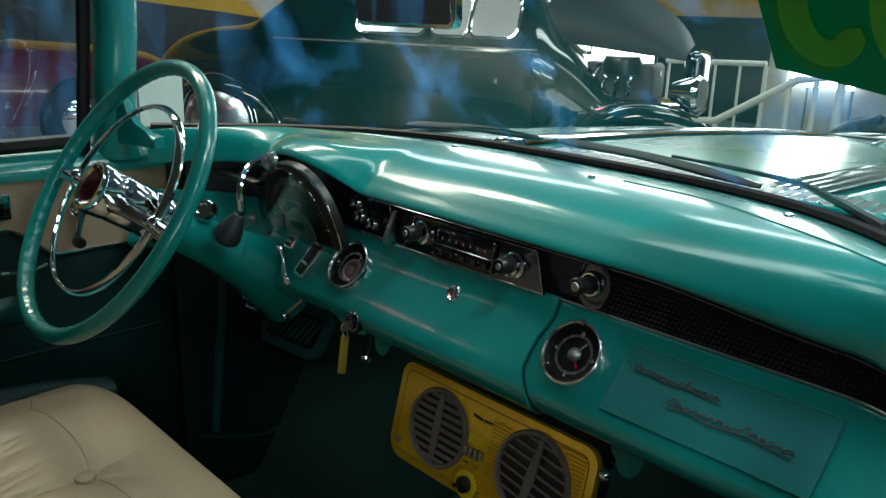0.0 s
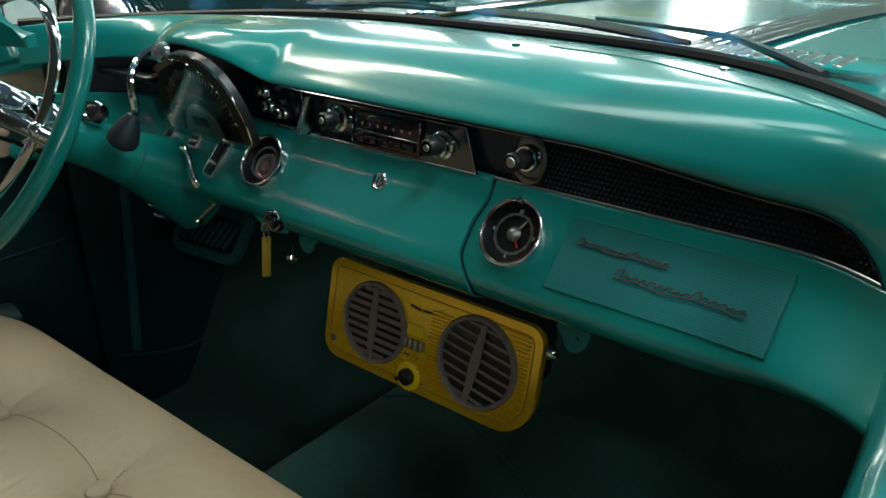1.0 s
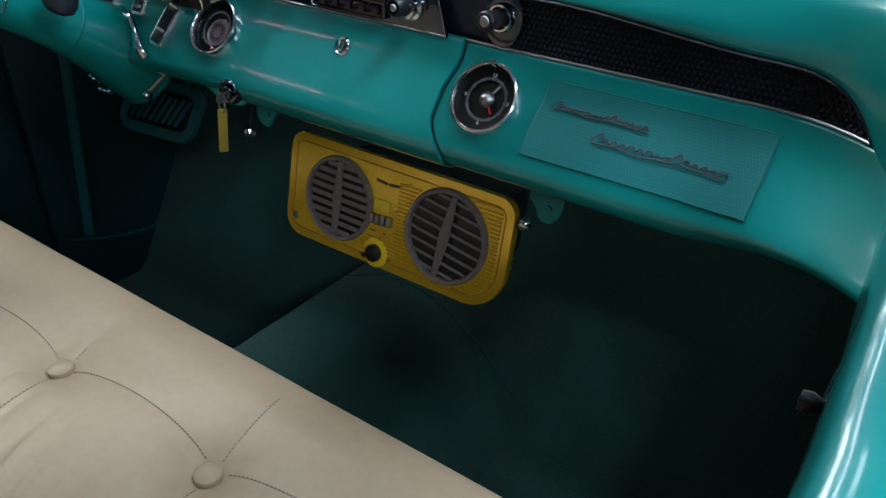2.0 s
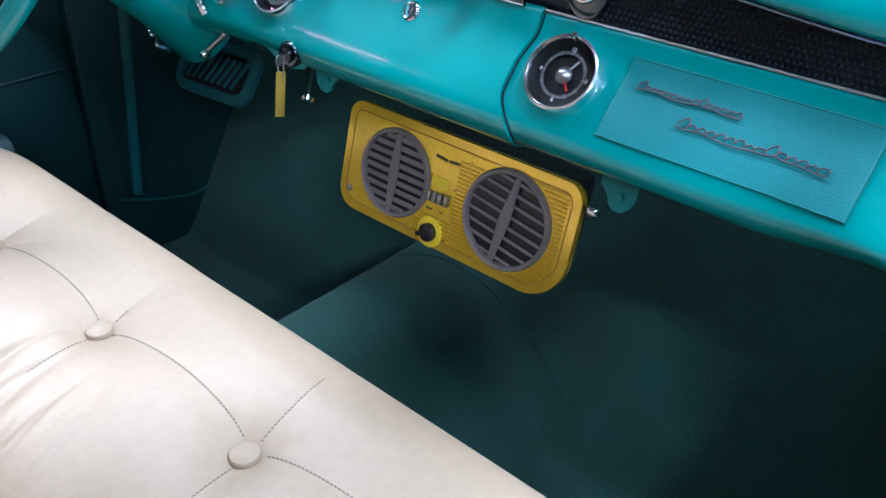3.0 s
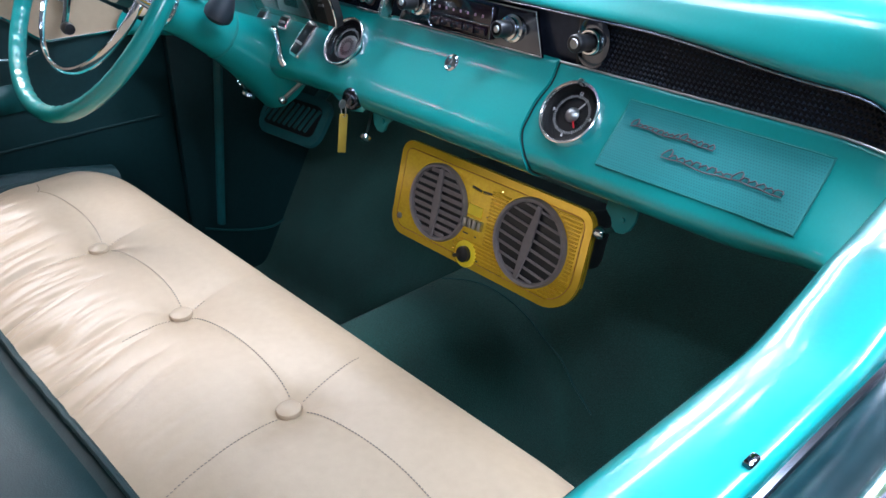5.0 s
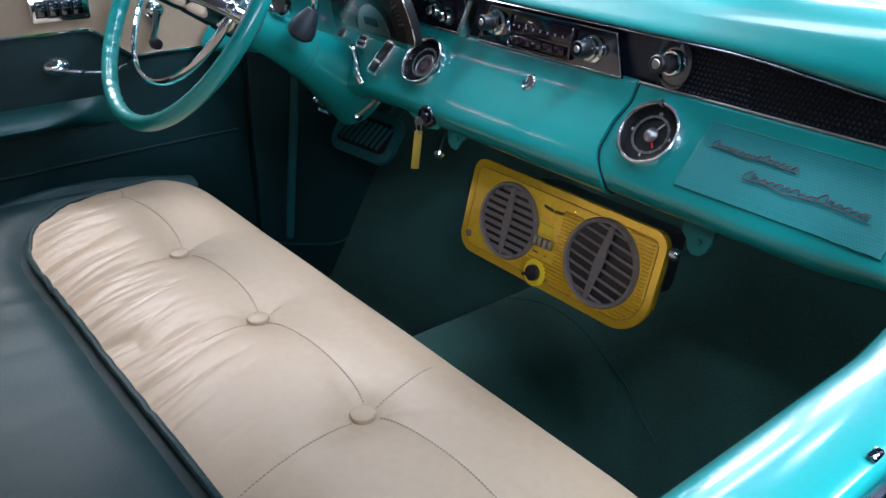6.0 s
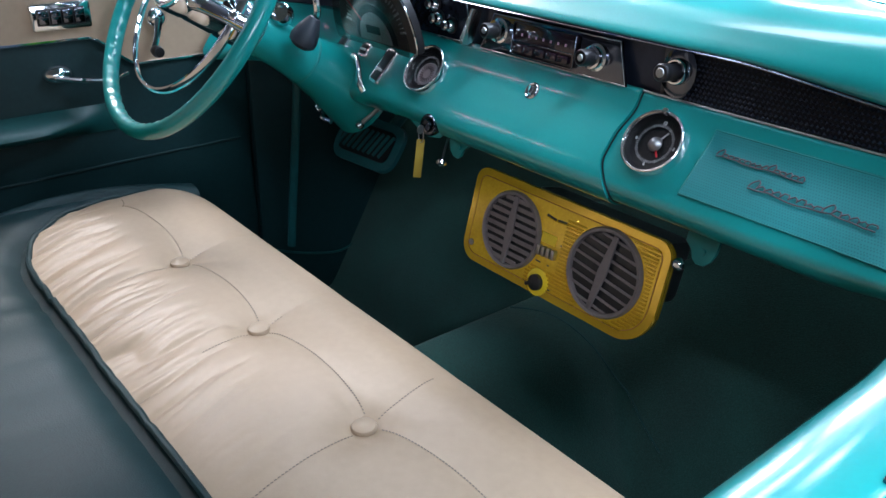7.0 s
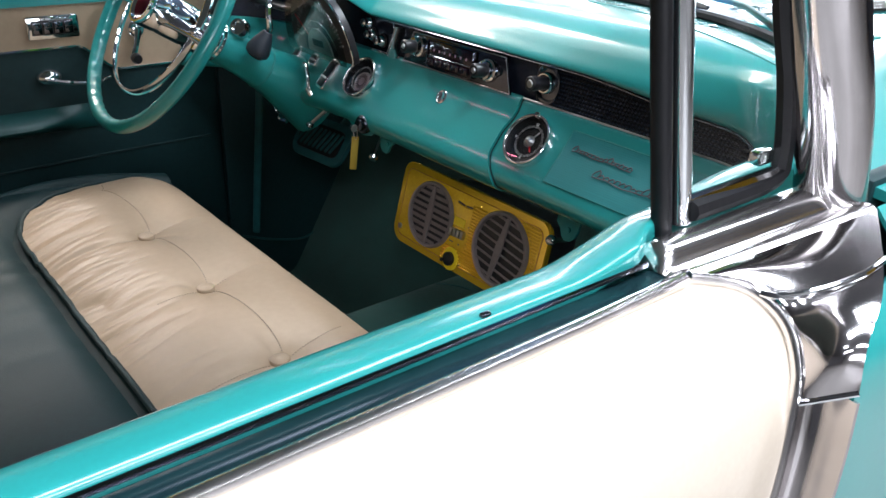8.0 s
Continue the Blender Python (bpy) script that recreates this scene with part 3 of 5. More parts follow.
part("faceplate_trim", tube([rm @ Vector((a, b, 0.004)) for a, b in ((-0.111, 0.025), (0.117, 0.025), (0.135, -0.026), (-0.131, -0.026))], 0.0009, 6, True), STEEL, radio)
dm = rm @ Matrix.Translation((-0.006, 0.0, 0.0))
PLUM = material("dark_plum_dial", (0.012, 0.006, 0.010), 0.15, coat=0.6, vary=0.1)
dial = part("dial_window", prism(rounded(0.114, 0.043, 0.003), 0.009, dm, 0.001), PLUM, radio, "dark plum tuning dial")
for w, h, cy in ((0.114, 0.043, 0.0), (0.114, 0.025, 0.009)):
    part("dial_frame", tube([dm @ Vector((a, b, 0.0098)) for a, b in rounded(w, h, 0.0025, 3, 0, cy)], 0.0009, 6, True), SMOKE, radio)
for k in range(7):
    part("dial_mark", box(0.0024, 0.0034, 0.0006, dm @ Matrix.Translation((-0.040 + 0.0135 * k, 0.006, 0.0093)), 0), PINKISH, dial, smooth=False)
for k in range(5):
    part("push_button", box(0.0185, 0.0105, 0.006, dm @ Matrix.Translation((-0.042 + 0.021 * k, -0.0120, 0.0115)), 0.0018), PLUM, radio)
for kx, kz in ((-0.092, 0.004), (0.086, 0.0)):
    kb = part("knob", lathe([(0.0165, 0.003), (0.0165, 0.006), (0.010, 0.007), (0.010, 0.013), (0.0135, 0.014), (0.0135, 0.018), (0.0105, 0.0185), (0.0105, 0.036), (0.009, 0.038), (0.0075, 0.038)], rm @ Matrix.Translation((kx, kz, 0)), 28), BLACK, radio, "ribbed black radio knob")
    part("collar", lathe([(0.0172, 0.003), (0.0172, 0.008), (0.0142, 0.0095), (0.0142, 0.017), (0.011, 0.0175)], rm @ Matrix.Translation((kx, kz, 0.001)), 28), CHROME, kb)
    part("cap", lathe([(0.0046, 0.0375), (0.0038, 0.0388), (0, 0.0391)], rm @ Matrix.Translation((kx, kz, 0)), 24), STEEL, kb)
part("side_fin", prism([(-0.145, 0.026), (-0.139, 0.026), (-0.155, -0.027), (-0.162, -0.02)], 0.02, rm, 0.002), SOFT_CHROME, radio)


for kx, kz in ((-0.236, 0.934), (-0.226, 0.914), (-0.196, 0.908)):
    km = facing((kx, yfront(kx) + 0.020, kz), (0, -1, 0.1))
    wk = part("band_knob", lathe([(0.011, 0.0), (0.010, 0.006), (0.007, 0.010), (0.0075, 0.016), (0.005, 0.019), (0, 0.0195)], km, 18), CHROME, dash, "small chrome control knob")
    part("rim", lathe([(0.0125, 0.0), (0.0125, 0.002), (0.011, 0.003)], km, 18), BLACK, wk)

# lighter knob on the grille
lt = thing("lighter", "black-knobbed cigarette lighter on a chrome boss", "lighter")
lm = facing((0.222, yfront(0.2) + 0.014, 0.922), (0, -1, 0.1))
part("boss", lathe([(0.024, 0), (0.0234, 0.002), (0.0220, 0.0026), (0.0125, 0.0030), (0, 0.0030)], lm, 36, squash=1.3), SMOKE, lt, "dark mirror-like oval backplate")
part("collar", lathe([(0.0155, 0.002), (0.0155, 0.008), (0.0140, 0.0105), (0.0118, 0.0105), (0.0110, 0.008)], lm, 32), CHROME, lt)
part("knob", lathe([(0.0095, 0.008), (0.0095, 0.026), (0.0105, 0.028), (0.0105, 0.036), (0.009, 0.0375), (0, 0.0375)], lm, 24), BLACK, lt)
part("cap", lathe([(0.006, 0.0372), (0.005, 0.0385), (0, 0.0388)], lm, 20), STEEL, lt)

# instrument cluster
cl = thing("instrument_cluster", "fan-shaped speedometer under a clear lens in a chrome frame", "speedometer")
cm = facing((-0.315, -0.026, 0.868), (0, -1, -0.24))


def fan(s, n=64):
    pts = [(-0.100 * s, 0.0), (0.100 * s, 0.0), (0.104 * s, 0.012 * s)]
    for k in range(n + 1):
        a = math.pi * (0.05 + 0.90 * k / n)
        pts.append((0.104 * s * math.copysign(abs(math.cos(a)) ** 0.85, math.cos(a)), 0.012 * s + 0.116 * s * math.sin(a)))
    pts.append((-0.104 * s, 0.012 * s))
    return pts


part("frame", prism(fan(1.0), 0.012, cm, 0.003), BLACK, cl)
part("frame_edge", tube([cm @ Vector((a, b, 0.0135)) for a, b in fan(0.99)[1:44]], 0.0016, 6), CHROME, cl, "thin chrome edge of the dial")
part("face", prism(fan(0.975), 0.003, cm @ Matrix.Translation((0, 0.0015, 0.011)), 0.0005), BRONZE, cl)
ticks = bmesh.new()
for k in range(33):
    a = math.pi * (0.06 + 0.88 * k / 32)
    long = k % 4 == 0
    box(0.0034 if long else 0.0016, 0.014 if long else 0.009, 0.0012, cm @ Matrix.Translation((0.076 * math.cos(a), 0.016 + 0.084 * math.sin(a), 0.0145)) @ Matrix.Rotation(a - math.pi / 2, 4, "Z"), 0, bm=ticks)
part("scale", ticks, TICK, cl, smooth=False)


def dome(r, h, z, depth):
    return prism([(r * math.cos(math.pi * k / 24), 0.006 + h * math.sin(math.pi * k / 24)) for k in range(25)], depth, cm @ Matrix.Translation((0, 0, z)), 0.0015)


part("dark_arch", dome(0.054, 0.060, 0.012, 0.004), DIAL, cl, "black arch round the odometer")
part("inner_arch", dome(0.042, 0.047, 0.014, 0.005), STEEL, cl, "grey metal odometer plate")
part("odometer", box(0.036, 0.013, 0.003, cm @ Matrix.Translation((0, 0.026, 0.0195)), 0.001), DIAL, cl)
part("needle", box(0.002, 0.05, 0.001, cm @ Matrix.Translation((-0.046, 0.055, 0.02)) @ Matrix.Rotation(0.8, 4, "Z"), 0), RED, cl)
part("lens", prism(fan(0.97), 0.002, cm @ Matrix.Translation((0, 0.001, 0.026)), 0.0005), DARK_LENS, cl).visible_shadow = False
part("pilot_lamp", lathe([(0.012, 0), (0.010, 0.005), (0.005, 0.007), (0, 0.0075)], facing((-0.352, -0.076, 0.990), (0.3, -1, 0.5)) @ Matrix.Scale(1.25, 4), 20), HUB, cl)
# solid black plate standing for the shade in the opening beside the dial
part("opening_shade_plate", box(0.15, 0.01, 0.045, facing((-0.545, yfront(-0.545) - 0.002, 0.925), (0, -1, 0.1)), 0.006), BLACK, cl)

# heater slots and small controls
for sx, sz, wide, tall, tilt in ((-0.447, 0.836, 0.023, 0.042, -8), (-0.379, 0.840, 0.026, 0.025, 0), (-0.310, 0.828, 0.028, 0.063, -10)):
    p, n = on_face(sx, sz, 0.001)
    sm = facing(p, n) @ Matrix.Rotation(radians(tilt), 4, "Z")
    c = part("control_slot", prism(rounded(wide, tall, 0.0055), 0.006, sm, 0.0024), SOFT_CHROME, dash, "chrome-framed control slot")
    part("slot", prism(rounded(wide - 0.0080, tall - 0.0080, 0.003), 0.0015, sm @ Matrix.Translation((0, 0, 0.0056)), 0.0003), BLACK, c)
    part("slider", box(wide - 0.011, 0.004, 0.004, sm @ Matrix.Translation((0, -0.2 * (tall - 0.02), 0.0075)), 0.001), STEEL, c)
pts = [on_face(dx, z, o)[0] for dx, z, o in ((-0.408, 0.8215, 0.004), (-0.396, 0.8255, 0.008), (-0.380, 0.822, 0.010), (-0.358, 0.8085, 0.010), (-0.345, 0.794, 0.008), (-0.336, 0.785, 0.001))]
part("hand_lever", tube(curve_points(pts, 30), [0.0058 + 0.0008 * math.sin(k / 3) for k in range(31)], 10, flat=0.7), CHROME, dash, "curved chrome hand lever")


# ---------------------------------------------------------------- steering wheel and column
WC, WT, WR = Vector((-0.4356, -0.2963, 0.9471)), 0.571, 0.229
axis = Vector((0.0, -math.cos(WT), math.sin(WT)))
wm = facing(WC, axis)
sw = thing("steering_wheel", "turquoise steering wheel with a chrome horn ring", "steering wheel")
rr = 0.0125


def rim(u, v):
    a, b = 2 * math.pi * u, 2 * math.pi * v
    grip = 0.0018 * (0.5 + 0.5 * math.cos(a * 54))
    inner = max(0.0, -math.cos(b)) ** 2
    r = rr - grip * inner
    R = WR - rr + r * math.cos(b)
    return wm @ Vector((R * math.cos(a), R * math.sin(a), r * 1.05 * math.sin(b)))


part("rim", sheet(rim, 324, 16, wrap_u=True, wrap_v=True), TEAL, sw)
hr = 0.152
part("horn_ring", tube([wm @ Vector((hr * math.cos(a), hr * math.sin(a), -0.004)) for a in [radians(i * 4) for i in range(90)]], 0.0068, 8, True, flat=0.55), CHROME, sw)
for s in (-1, 1):
    part("spoke", tube([wm @ Vector((s * q, 0.012 * s * q / 0.2 * -1 - 0.004, z)) for q, z in ((0.030, 0.006), (0.07, 0.004), (0.11, 0.0), (0.15, -0.003), (0.207, -0.002))], [0.017, 0.013, 0.0115, 0.011, 0.014], 10, flat=0.45), CHROME, sw)
    part("ring_clip", lathe([(0.0, -0.006), (0.0085, -0.004), (0.0085, 0.005), (0.004, 0.009), (0, 0.0095)], wm @ Matrix.Translation((s * 0.152, -0.009 * s, -0.002)), 14), CHROME, sw)
hubp = part("hub", lathe([(0.036, -0.098), (0.0375, -0.094), (0.0375, -0.062), (0.0355, -0.058), (0.0355, -0.054), (0.0375, -0.050), (0.0375, -0.006), (0.0365, -0.002), (0.0385, 0.004), (0.0395, 0.030), (0.038, 0.037), (0.034, 0.037), (0.030, 0.030)], wm, 40), CHROME, sw)
part("horn_button", lathe([(0.031, 0.032), (0.024, 0.022), (0.012, 0.017), (0, 0.0165)], wm, 36), ROSE, hubp, "dark red horn button emblem")
col = thing("steering_column", "turquoise steering column with chrome collar", "steering column")
part("jacket", lathe([(0.034, -0.090), (0.0352, -0.10), (0.036, -0.12), (0.037, -0.17), (0.042, -0.22), (0.051, -0.265), (0.064, -0.31), (0.078, -0.36)], wm, 40), TEAL, col)
part("collar_ring", lathe([(0.0425, -0.218), (0.0432, -0.220), (0.0432, -0.2215), (0.0425, -0.2235)], wm, 40), TEAL_DULL, col)
for dz in (-0.104, -0.114):
    part("collar_ring", lathe([(0.0355, dz - 0.004), (0.0385, dz), (0.0355, dz + 0.004)], wm, 36), CHROME, col)
part("lever_bracket", lathe([(0.0, -0.016), (0.014, -0.016), (0.018, -0.010), (0.018, 0.004), (0.0145, 0.010), (0.011, 0.010), (0.009, 0.004), (0, 0.003)], wm @ Matrix.Translation((0.028, 0.042, -0.132)) @ Matrix.Rotation(radians(35), 4, "Y"), 24), CHROME, col, "chrome lever socket")
gl_ = thing("gear_lever", "bent chrome gear lever with a dark rubber knob", "gear lever")
lev = curve_points([(-0.372, -0.130, 0.868), (-0.357, -0.140, 0.896), (-0.352, -0.130, 0.915), (-0.356, -0.128, 0.945), (-0.364, -0.118, 0.968), (-0.378, -0.090, 0.984), (-0.395, -0.05, 0.990)], 28)
part("rod", tube(lev, 0.0055, 8), CHROME, gl_)
kd = Vector((-0.30, -0.42, -0.86))
part("knob", lathe([(0, -0.002), (0.009, 0.0), (0.012, 0.006), (0.018, 0.020), (0.0225, 0.036), (0.021, 0.045), (0.013, 0.051), (0, 0.053)], facing((-0.352, -0.134, 0.910), kd), 28), KNOB_GREY, gl_)

# ---------------------------------------------------------------- things under the dashboard
ig = thing("ignition_lock", "chrome ignition barrel below the dashboard with key and tag", "ignition lock")
im = facing((-0.161, -0.056, 0.773), (0.15, -1, 0.05))
part("barrel", lathe([(0.017, -0.01), (0.017, 0.003), (0.0145, 0.006), (0.0105, 0.006), (0.0095, 0.012), (0, 0.0125)], im, 24), SMOKE, ig)
key = part("key", lathe([(0.0, -0.0008), (0.0068, -0.0008), (0.0068, 0.0008), (0.0, 0.0008)], im @ Matrix.Translation((0, -0.004, 0.021)) @ Matrix.Rotation(radians(90), 4, "Y"), 14), STEEL, ig)
part("key_ring", tube([(-0.168 + 0.006 * math.cos(a), -0.068, 0.757 + 0.012 * math.sin(a)) for a in [radians(30 * i) for i in range(12)]], 0.0008, 6, True), STEEL, ig)
part("key_tag", box(0.0125, 0.0025, 0.064, pose(-0.173, -0.068, 0.718, 4, 5, 58), 0.001), YELLOW_TAG, ig, "yellow paper key tag")
for a, b, r in (((-0.335, 0.0, 0.768), (-0.376, -0.040, 0.716), 0.0035), ((-0.478, 0.0, 0.757), (-0.512, -0.040, 0.714), 0.003), ((-0.20, 0.02, 0.75), (-0.152, -0.04, 0.711), 0.002)):
    pk = part("pull_stem", tube([a, b], r, 8), STEEL, dash)
    part("knob", lathe([(0.004, -0.006), (0.0075, -0.003), (0.009, 0.002), (0.006, 0.006), (0, 0.007)], facing(b, Vector(b) - Vector(a)), 16), CHROME, pk)
part("pull_handle", tube(curve_points([(-0.500, -0.03, 0.715), (-0.485, -0.05, 0.703), (-0.464, -0.045, 0.700)], 10), 0.005, 8), CHROME, dash)


def bracket(name, x, z, mirror, y=0.0):
    s = -1 if mirror else 1
    out = [(-0.022, 0.03), (0.022, 0.03), (0.021, 0.002), (0.016, -0.010), (0.008, -0.017), (-0.002, -0.018), (-0.009, -0.013), (-0.012, -0.002), (-0.023, 0.006)]
    ob = tagged(part(name, prism([(s * a, b) for a, b in out], 0.004, facing((x, y, z), (0, -1, 0.2)), 0.001), TEAL_DULL), "turquoise sheet metal bracket under the dashboard", "bracket", "brackets")
    part("bolt", lathe([(0.0042, 0.003), (0.0042, 0.007), (0, 0.0075)], facing((x + 0.004, y, z), (0, -1, 0.2)), 6), TEAL_DULL, ob)


bracket("bracket", 0.294, 0.722, False)
bracket("bracket", -0.120, 0.744, True, -0.030)
part("lower_flange", prism([(-0.335, 0.020), (-0.128, 0.020), (-0.134, -0.004), (-0.146, -0.016), (-0.172, -0.021), (-0.200, -0.014), (-0.225, -0.001), (-0.262, -0.007), (-0.296, -0.004), (-0.322, 0.004)], 0.003, facing((0, -0.046, 0.770), (0, -1, 0.05)), 0.001), TEAL, dash, "pressed metal flange round the ignition lock")
tagged(part("wiring_loom", tube(curve_points([(-0.09, 0.02, 0.745), (-0.06, 0.015, 0.728), (-0.03, 0.025, 0.733), (0.0, 0.04, 0.75)], 16), 0.0022, 6), SMOKE), "black cable under the dashboard", "cable")

# air conditioner
ac = thing("air_conditioner", "gold under-dash air conditioner with two round louvred vents", "air conditioner")
am = facing((0.058, 0.003, 0.634), (0, -1, 0.24))
AW, AH = 0.372, 0.151
ap = am @ Matrix.Translation((0, -0.0045, 0))
part("faceplate", prism(rounded(AW, AH, [0.024, 0.022, 0.030, 0.056], 10), 0.012, ap @ Matrix.Translation((0, 0, -0.012)), 0.0085, 5), GOLD, ac, "gold painted metal faceplate")
part("inset_panel", prism(rounded(AW - 0.024, AH - 0.024, [0.014, 0.012, 0.020, 0.045], 10), 0.0012, ap @ Matrix.Translation((0, 0, -0.0006)), 0.0004, 1), DULL_GOLD, ac, "dull gold recessed panel")
part("rim", tube([ap @ Vector((a, b, -0.0042)) for a, b in rounded(AW - 0.006, AH - 0.006, [0.021, 0.019, 0.027, 0.053], 10)], 0.0040, 10, True), GOLD, ac, "bright gold rounded rim")
part("panel_edge", tube([ap @ Vector((a, b, 0.0004)) for a, b in rounded(AW - 0.024, AH - 0.024, [0.014, 0.012, 0.020, 0.045], 10)], 0.0007, 6, True), RUST, ac, "thin worn brown edge line")
part("case", box(AW - 0.10, AH - 0.05, 0.14, am @ Matrix.Translation((-0.01, 0, -0.085)), 0.015), BLACK, ac)
for k in range(24):
    yy = -0.066 + k * 0.0053
    left = -0.088 + math.sqrt(max(0.0, 0.0630 ** 2 - (yy + 0.004) ** 2))
    right = math.sqrt(max(0.0, 0.0665 ** 2 - (yy + 0.002) ** 2))
    start = -0.045 if yy < -0.036 else 0.012
    for xa, xb in ((max(left, start), min(0.094 - right, 0.058)), (max(0.094 + right, 0.112), 0.170 - 0.03 * smooth(-0.040, -0.072, yy))):
        if xb - xa > 0.006 and not (xa < 0.06 and yy > 0.046):
            part("rib", box(xb - xa, 0.0027, 0.0032, am @ Matrix.Translation(((xa + xb) / 2, yy, 0.0012)), 0.0009, 1), GOLD, ac, smooth=False)
part("corner_fold", box(0.020, 0.0024, 0.0016, am @ Matrix.Translation((0.021, 0.046, 0.001)) @ Matrix.Rotation(radians(24), 4, "Z"), 0.0006, 1), GOLD, ac, smooth=False)


def louver(cx, cy, r, twist, count, depth, tilt):
    lm_ = am @ Matrix.Translation((cx, cy, 0)) @ Matrix.Rotation(radians(twist), 4, "Z")
    v = part("vent", lathe([(r * 1.0, -0.002), (r * 1.0, 0.004), (r * 0.965, 0.008), (r * 0.90, 0.007), (r * 0.875, 0.0)], lm_, 48), BROWN, ac, "round brown louvred vent")
    part("cavity", lathe([(r * 0.9, 0.0012), (0, 0.0012)], lm_, 40), BLACK, v)
    for k in range(count):
        y = -r * 0.78 + k * r * 1.56 / (count - 1)
        w = 2 * math.sqrt(max(0.0, (r * 0.885) ** 2 - y * y))
        part("slat", box(w, depth, 0.0020, lm_ @ Matrix.Translation((0, y, 0.0034)) @ Matrix.Rotation(radians(tilt), 4, "X"), 0.0007, 1), BROWN, v)
    part("centre_bar", prism([(-0.0035, -r * 0.88), (0.0035, -r * 0.88), (0.0075, 0), (0.0035, r * 0.88), (-0.0035, r * 0.88), (-0.0075, 0)], 0.003, lm_ @ Matrix.Translation((0, 0, 0.0048)), 0.0008), BROWN, v)


louver(-0.088, -0.004, 0.0600, 0, 9, 0.0076, 14)
louver(0.094, -0.002, 0.0635, -8, 8, 0.0040, -18)
ko = am @ Matrix.Translation((-0.015, -0.060, 0.0))
part("knob_disc", lathe([(0.0205, 0.0), (0.0205, 0.0030), (0.0190, 0.0036), (0, 0.0036)], ko, 32), ENAMEL, ac)
part("knob", lathe([(0.0125, 0.002), (0.012, 0.0095), (0.0095, 0.0115), (0, 0.0115)], ko, 24), BLACK, ac, "black control knob")
part("knob_pointer", box(0.006, 0.014, 0.010, ko @ Matrix.Rotation(radians(115), 4, "Z") @ Matrix.Translation((0, 0.011, 0.007)), 0.002), BLACK, ac)
for k in range(4):
    part("switch_tab", box(0.0074, 0.0145, 0.008, am @ Matrix.Translation((-0.025 + 0.0095 * k, -0.012 + 0.0004 * k, 0.004)), 0.0016), STEEL, ac)
part("switch_plate", box(0.028, 0.015, 0.0018, am @ Matrix.Translation((-0.013, 0.008, 0.0016)), 0.0005, 1), ENAMEL, ac)
for lx, ly, lw in ((-0.030, 0.009, 0.003), (0.011, 0.006, 0.003), (-0.024, -0.030, 0.010), (-0.004, -0.030, 0.004), (0.008, -0.064, 0.005), (-0.036, -0.056, 0.003)):
    part("print_bar", box(lw, 0.0022, 0.0005, am @ Matrix.Translation((lx, ly, 0.0010)), 0), BLACK, ac, smooth=False)
for k in range(2):
    part("slit", box(0.019, 0.0030, 0.001, am @ Matrix.Translation((-0.018 + 0.022 * k, 0.040, 0.0009)) @ Matrix.Rotation(radians(-7 + 12 * k), 4, "Z"), 0), BLACK, ac, smooth=False)
    part("slit_lip", box(0.020, 0.0012, 0.0016, am @ Matrix.Translation((-0.018 + 0.022 * k, 0.0376, 0.0010)) @ Matrix.Rotation(radians(-7 + 12 * k), 4, "Z"), 0.0004, 1), GOLD, ac, smooth=False)
part("screw", lathe([(0.0055, 0), (0.0048, 0.002), (0, 0.0025)], am @ Matrix.Translation((-0.167, -0.052, 0)), 14), STEEL, ac)
part("side_knob", lathe([(0.004, -0.05), (0.004, -0.006), (0.0075, -0.006), (0.0085, 0.0), (0.0075, 0.004), (0.004, 0.0065), (0, 0.0072)], facing((0.274, -0.014, 0.700), (0.25, -1, 0.35)), 12), CHROME, ac, "chrome bolt head")

# brake pedal
bp_ = thing("brake_pedal", "turquoise framed ribbed rubber brake pedal", "pedal")
pm = facing((-0.492, 0.06, 0.630), (0.1, -1, 0.75))
part("frame", prism(rounded(0.178, 0.096, 0.03), 0.010, pm, 0.004), PEDAL_TEAL, bp_)
part("pad", prism(rounded(0.142, 0.062, 0.015), 0.004, pm @ Matrix.Translation((0, 0, 0.011)), 0.002), RUBBER, bp_)
for k in range(9):
    part("rib", box(0.007, 0.05, 0.005, pm @ Matrix.Translation((-0.060 + 0.015 * k, 0, 0.0150)) @ Matrix.Rotation(radians(-20), 4, "Z"), 0.001), PEDAL_TEAL, bp_)
part("arm", tube([(-0.47, 0.075, 0.64), (-0.44, 0.13, 0.72), (-0.42, 0.17, 0.80)], 0.012, 8), PEDAL_TEAL, bp_)

# ---------------------------------------------------------------- floor, firewall, side panels
cabin = thing("car", "two-tone turquoise and cream 1950s hardtop car", "car")


def carfloor(u, v):
    """Carpet over the floor, the high rounded tunnel and up the toe board."""
    x, y = -0.72 + 1.44 * u, -1.0 + 1.45 * v
    hump = smooth(-0.175, -0.085, x) * math.cos(0.5 * math.pi * min(1.0, max(0.0, (x + 0.09) / 0.29))) ** 1.1
    low = 0.212 + 0.236 * hump
    toe = 0.212 + 1.75 * (y - 0.085)
    d = 0.030
    h = max(0.0, d - abs(low - toe)) / d
    return Vector((x, y, max(low, toe) + h * h * d / 4))


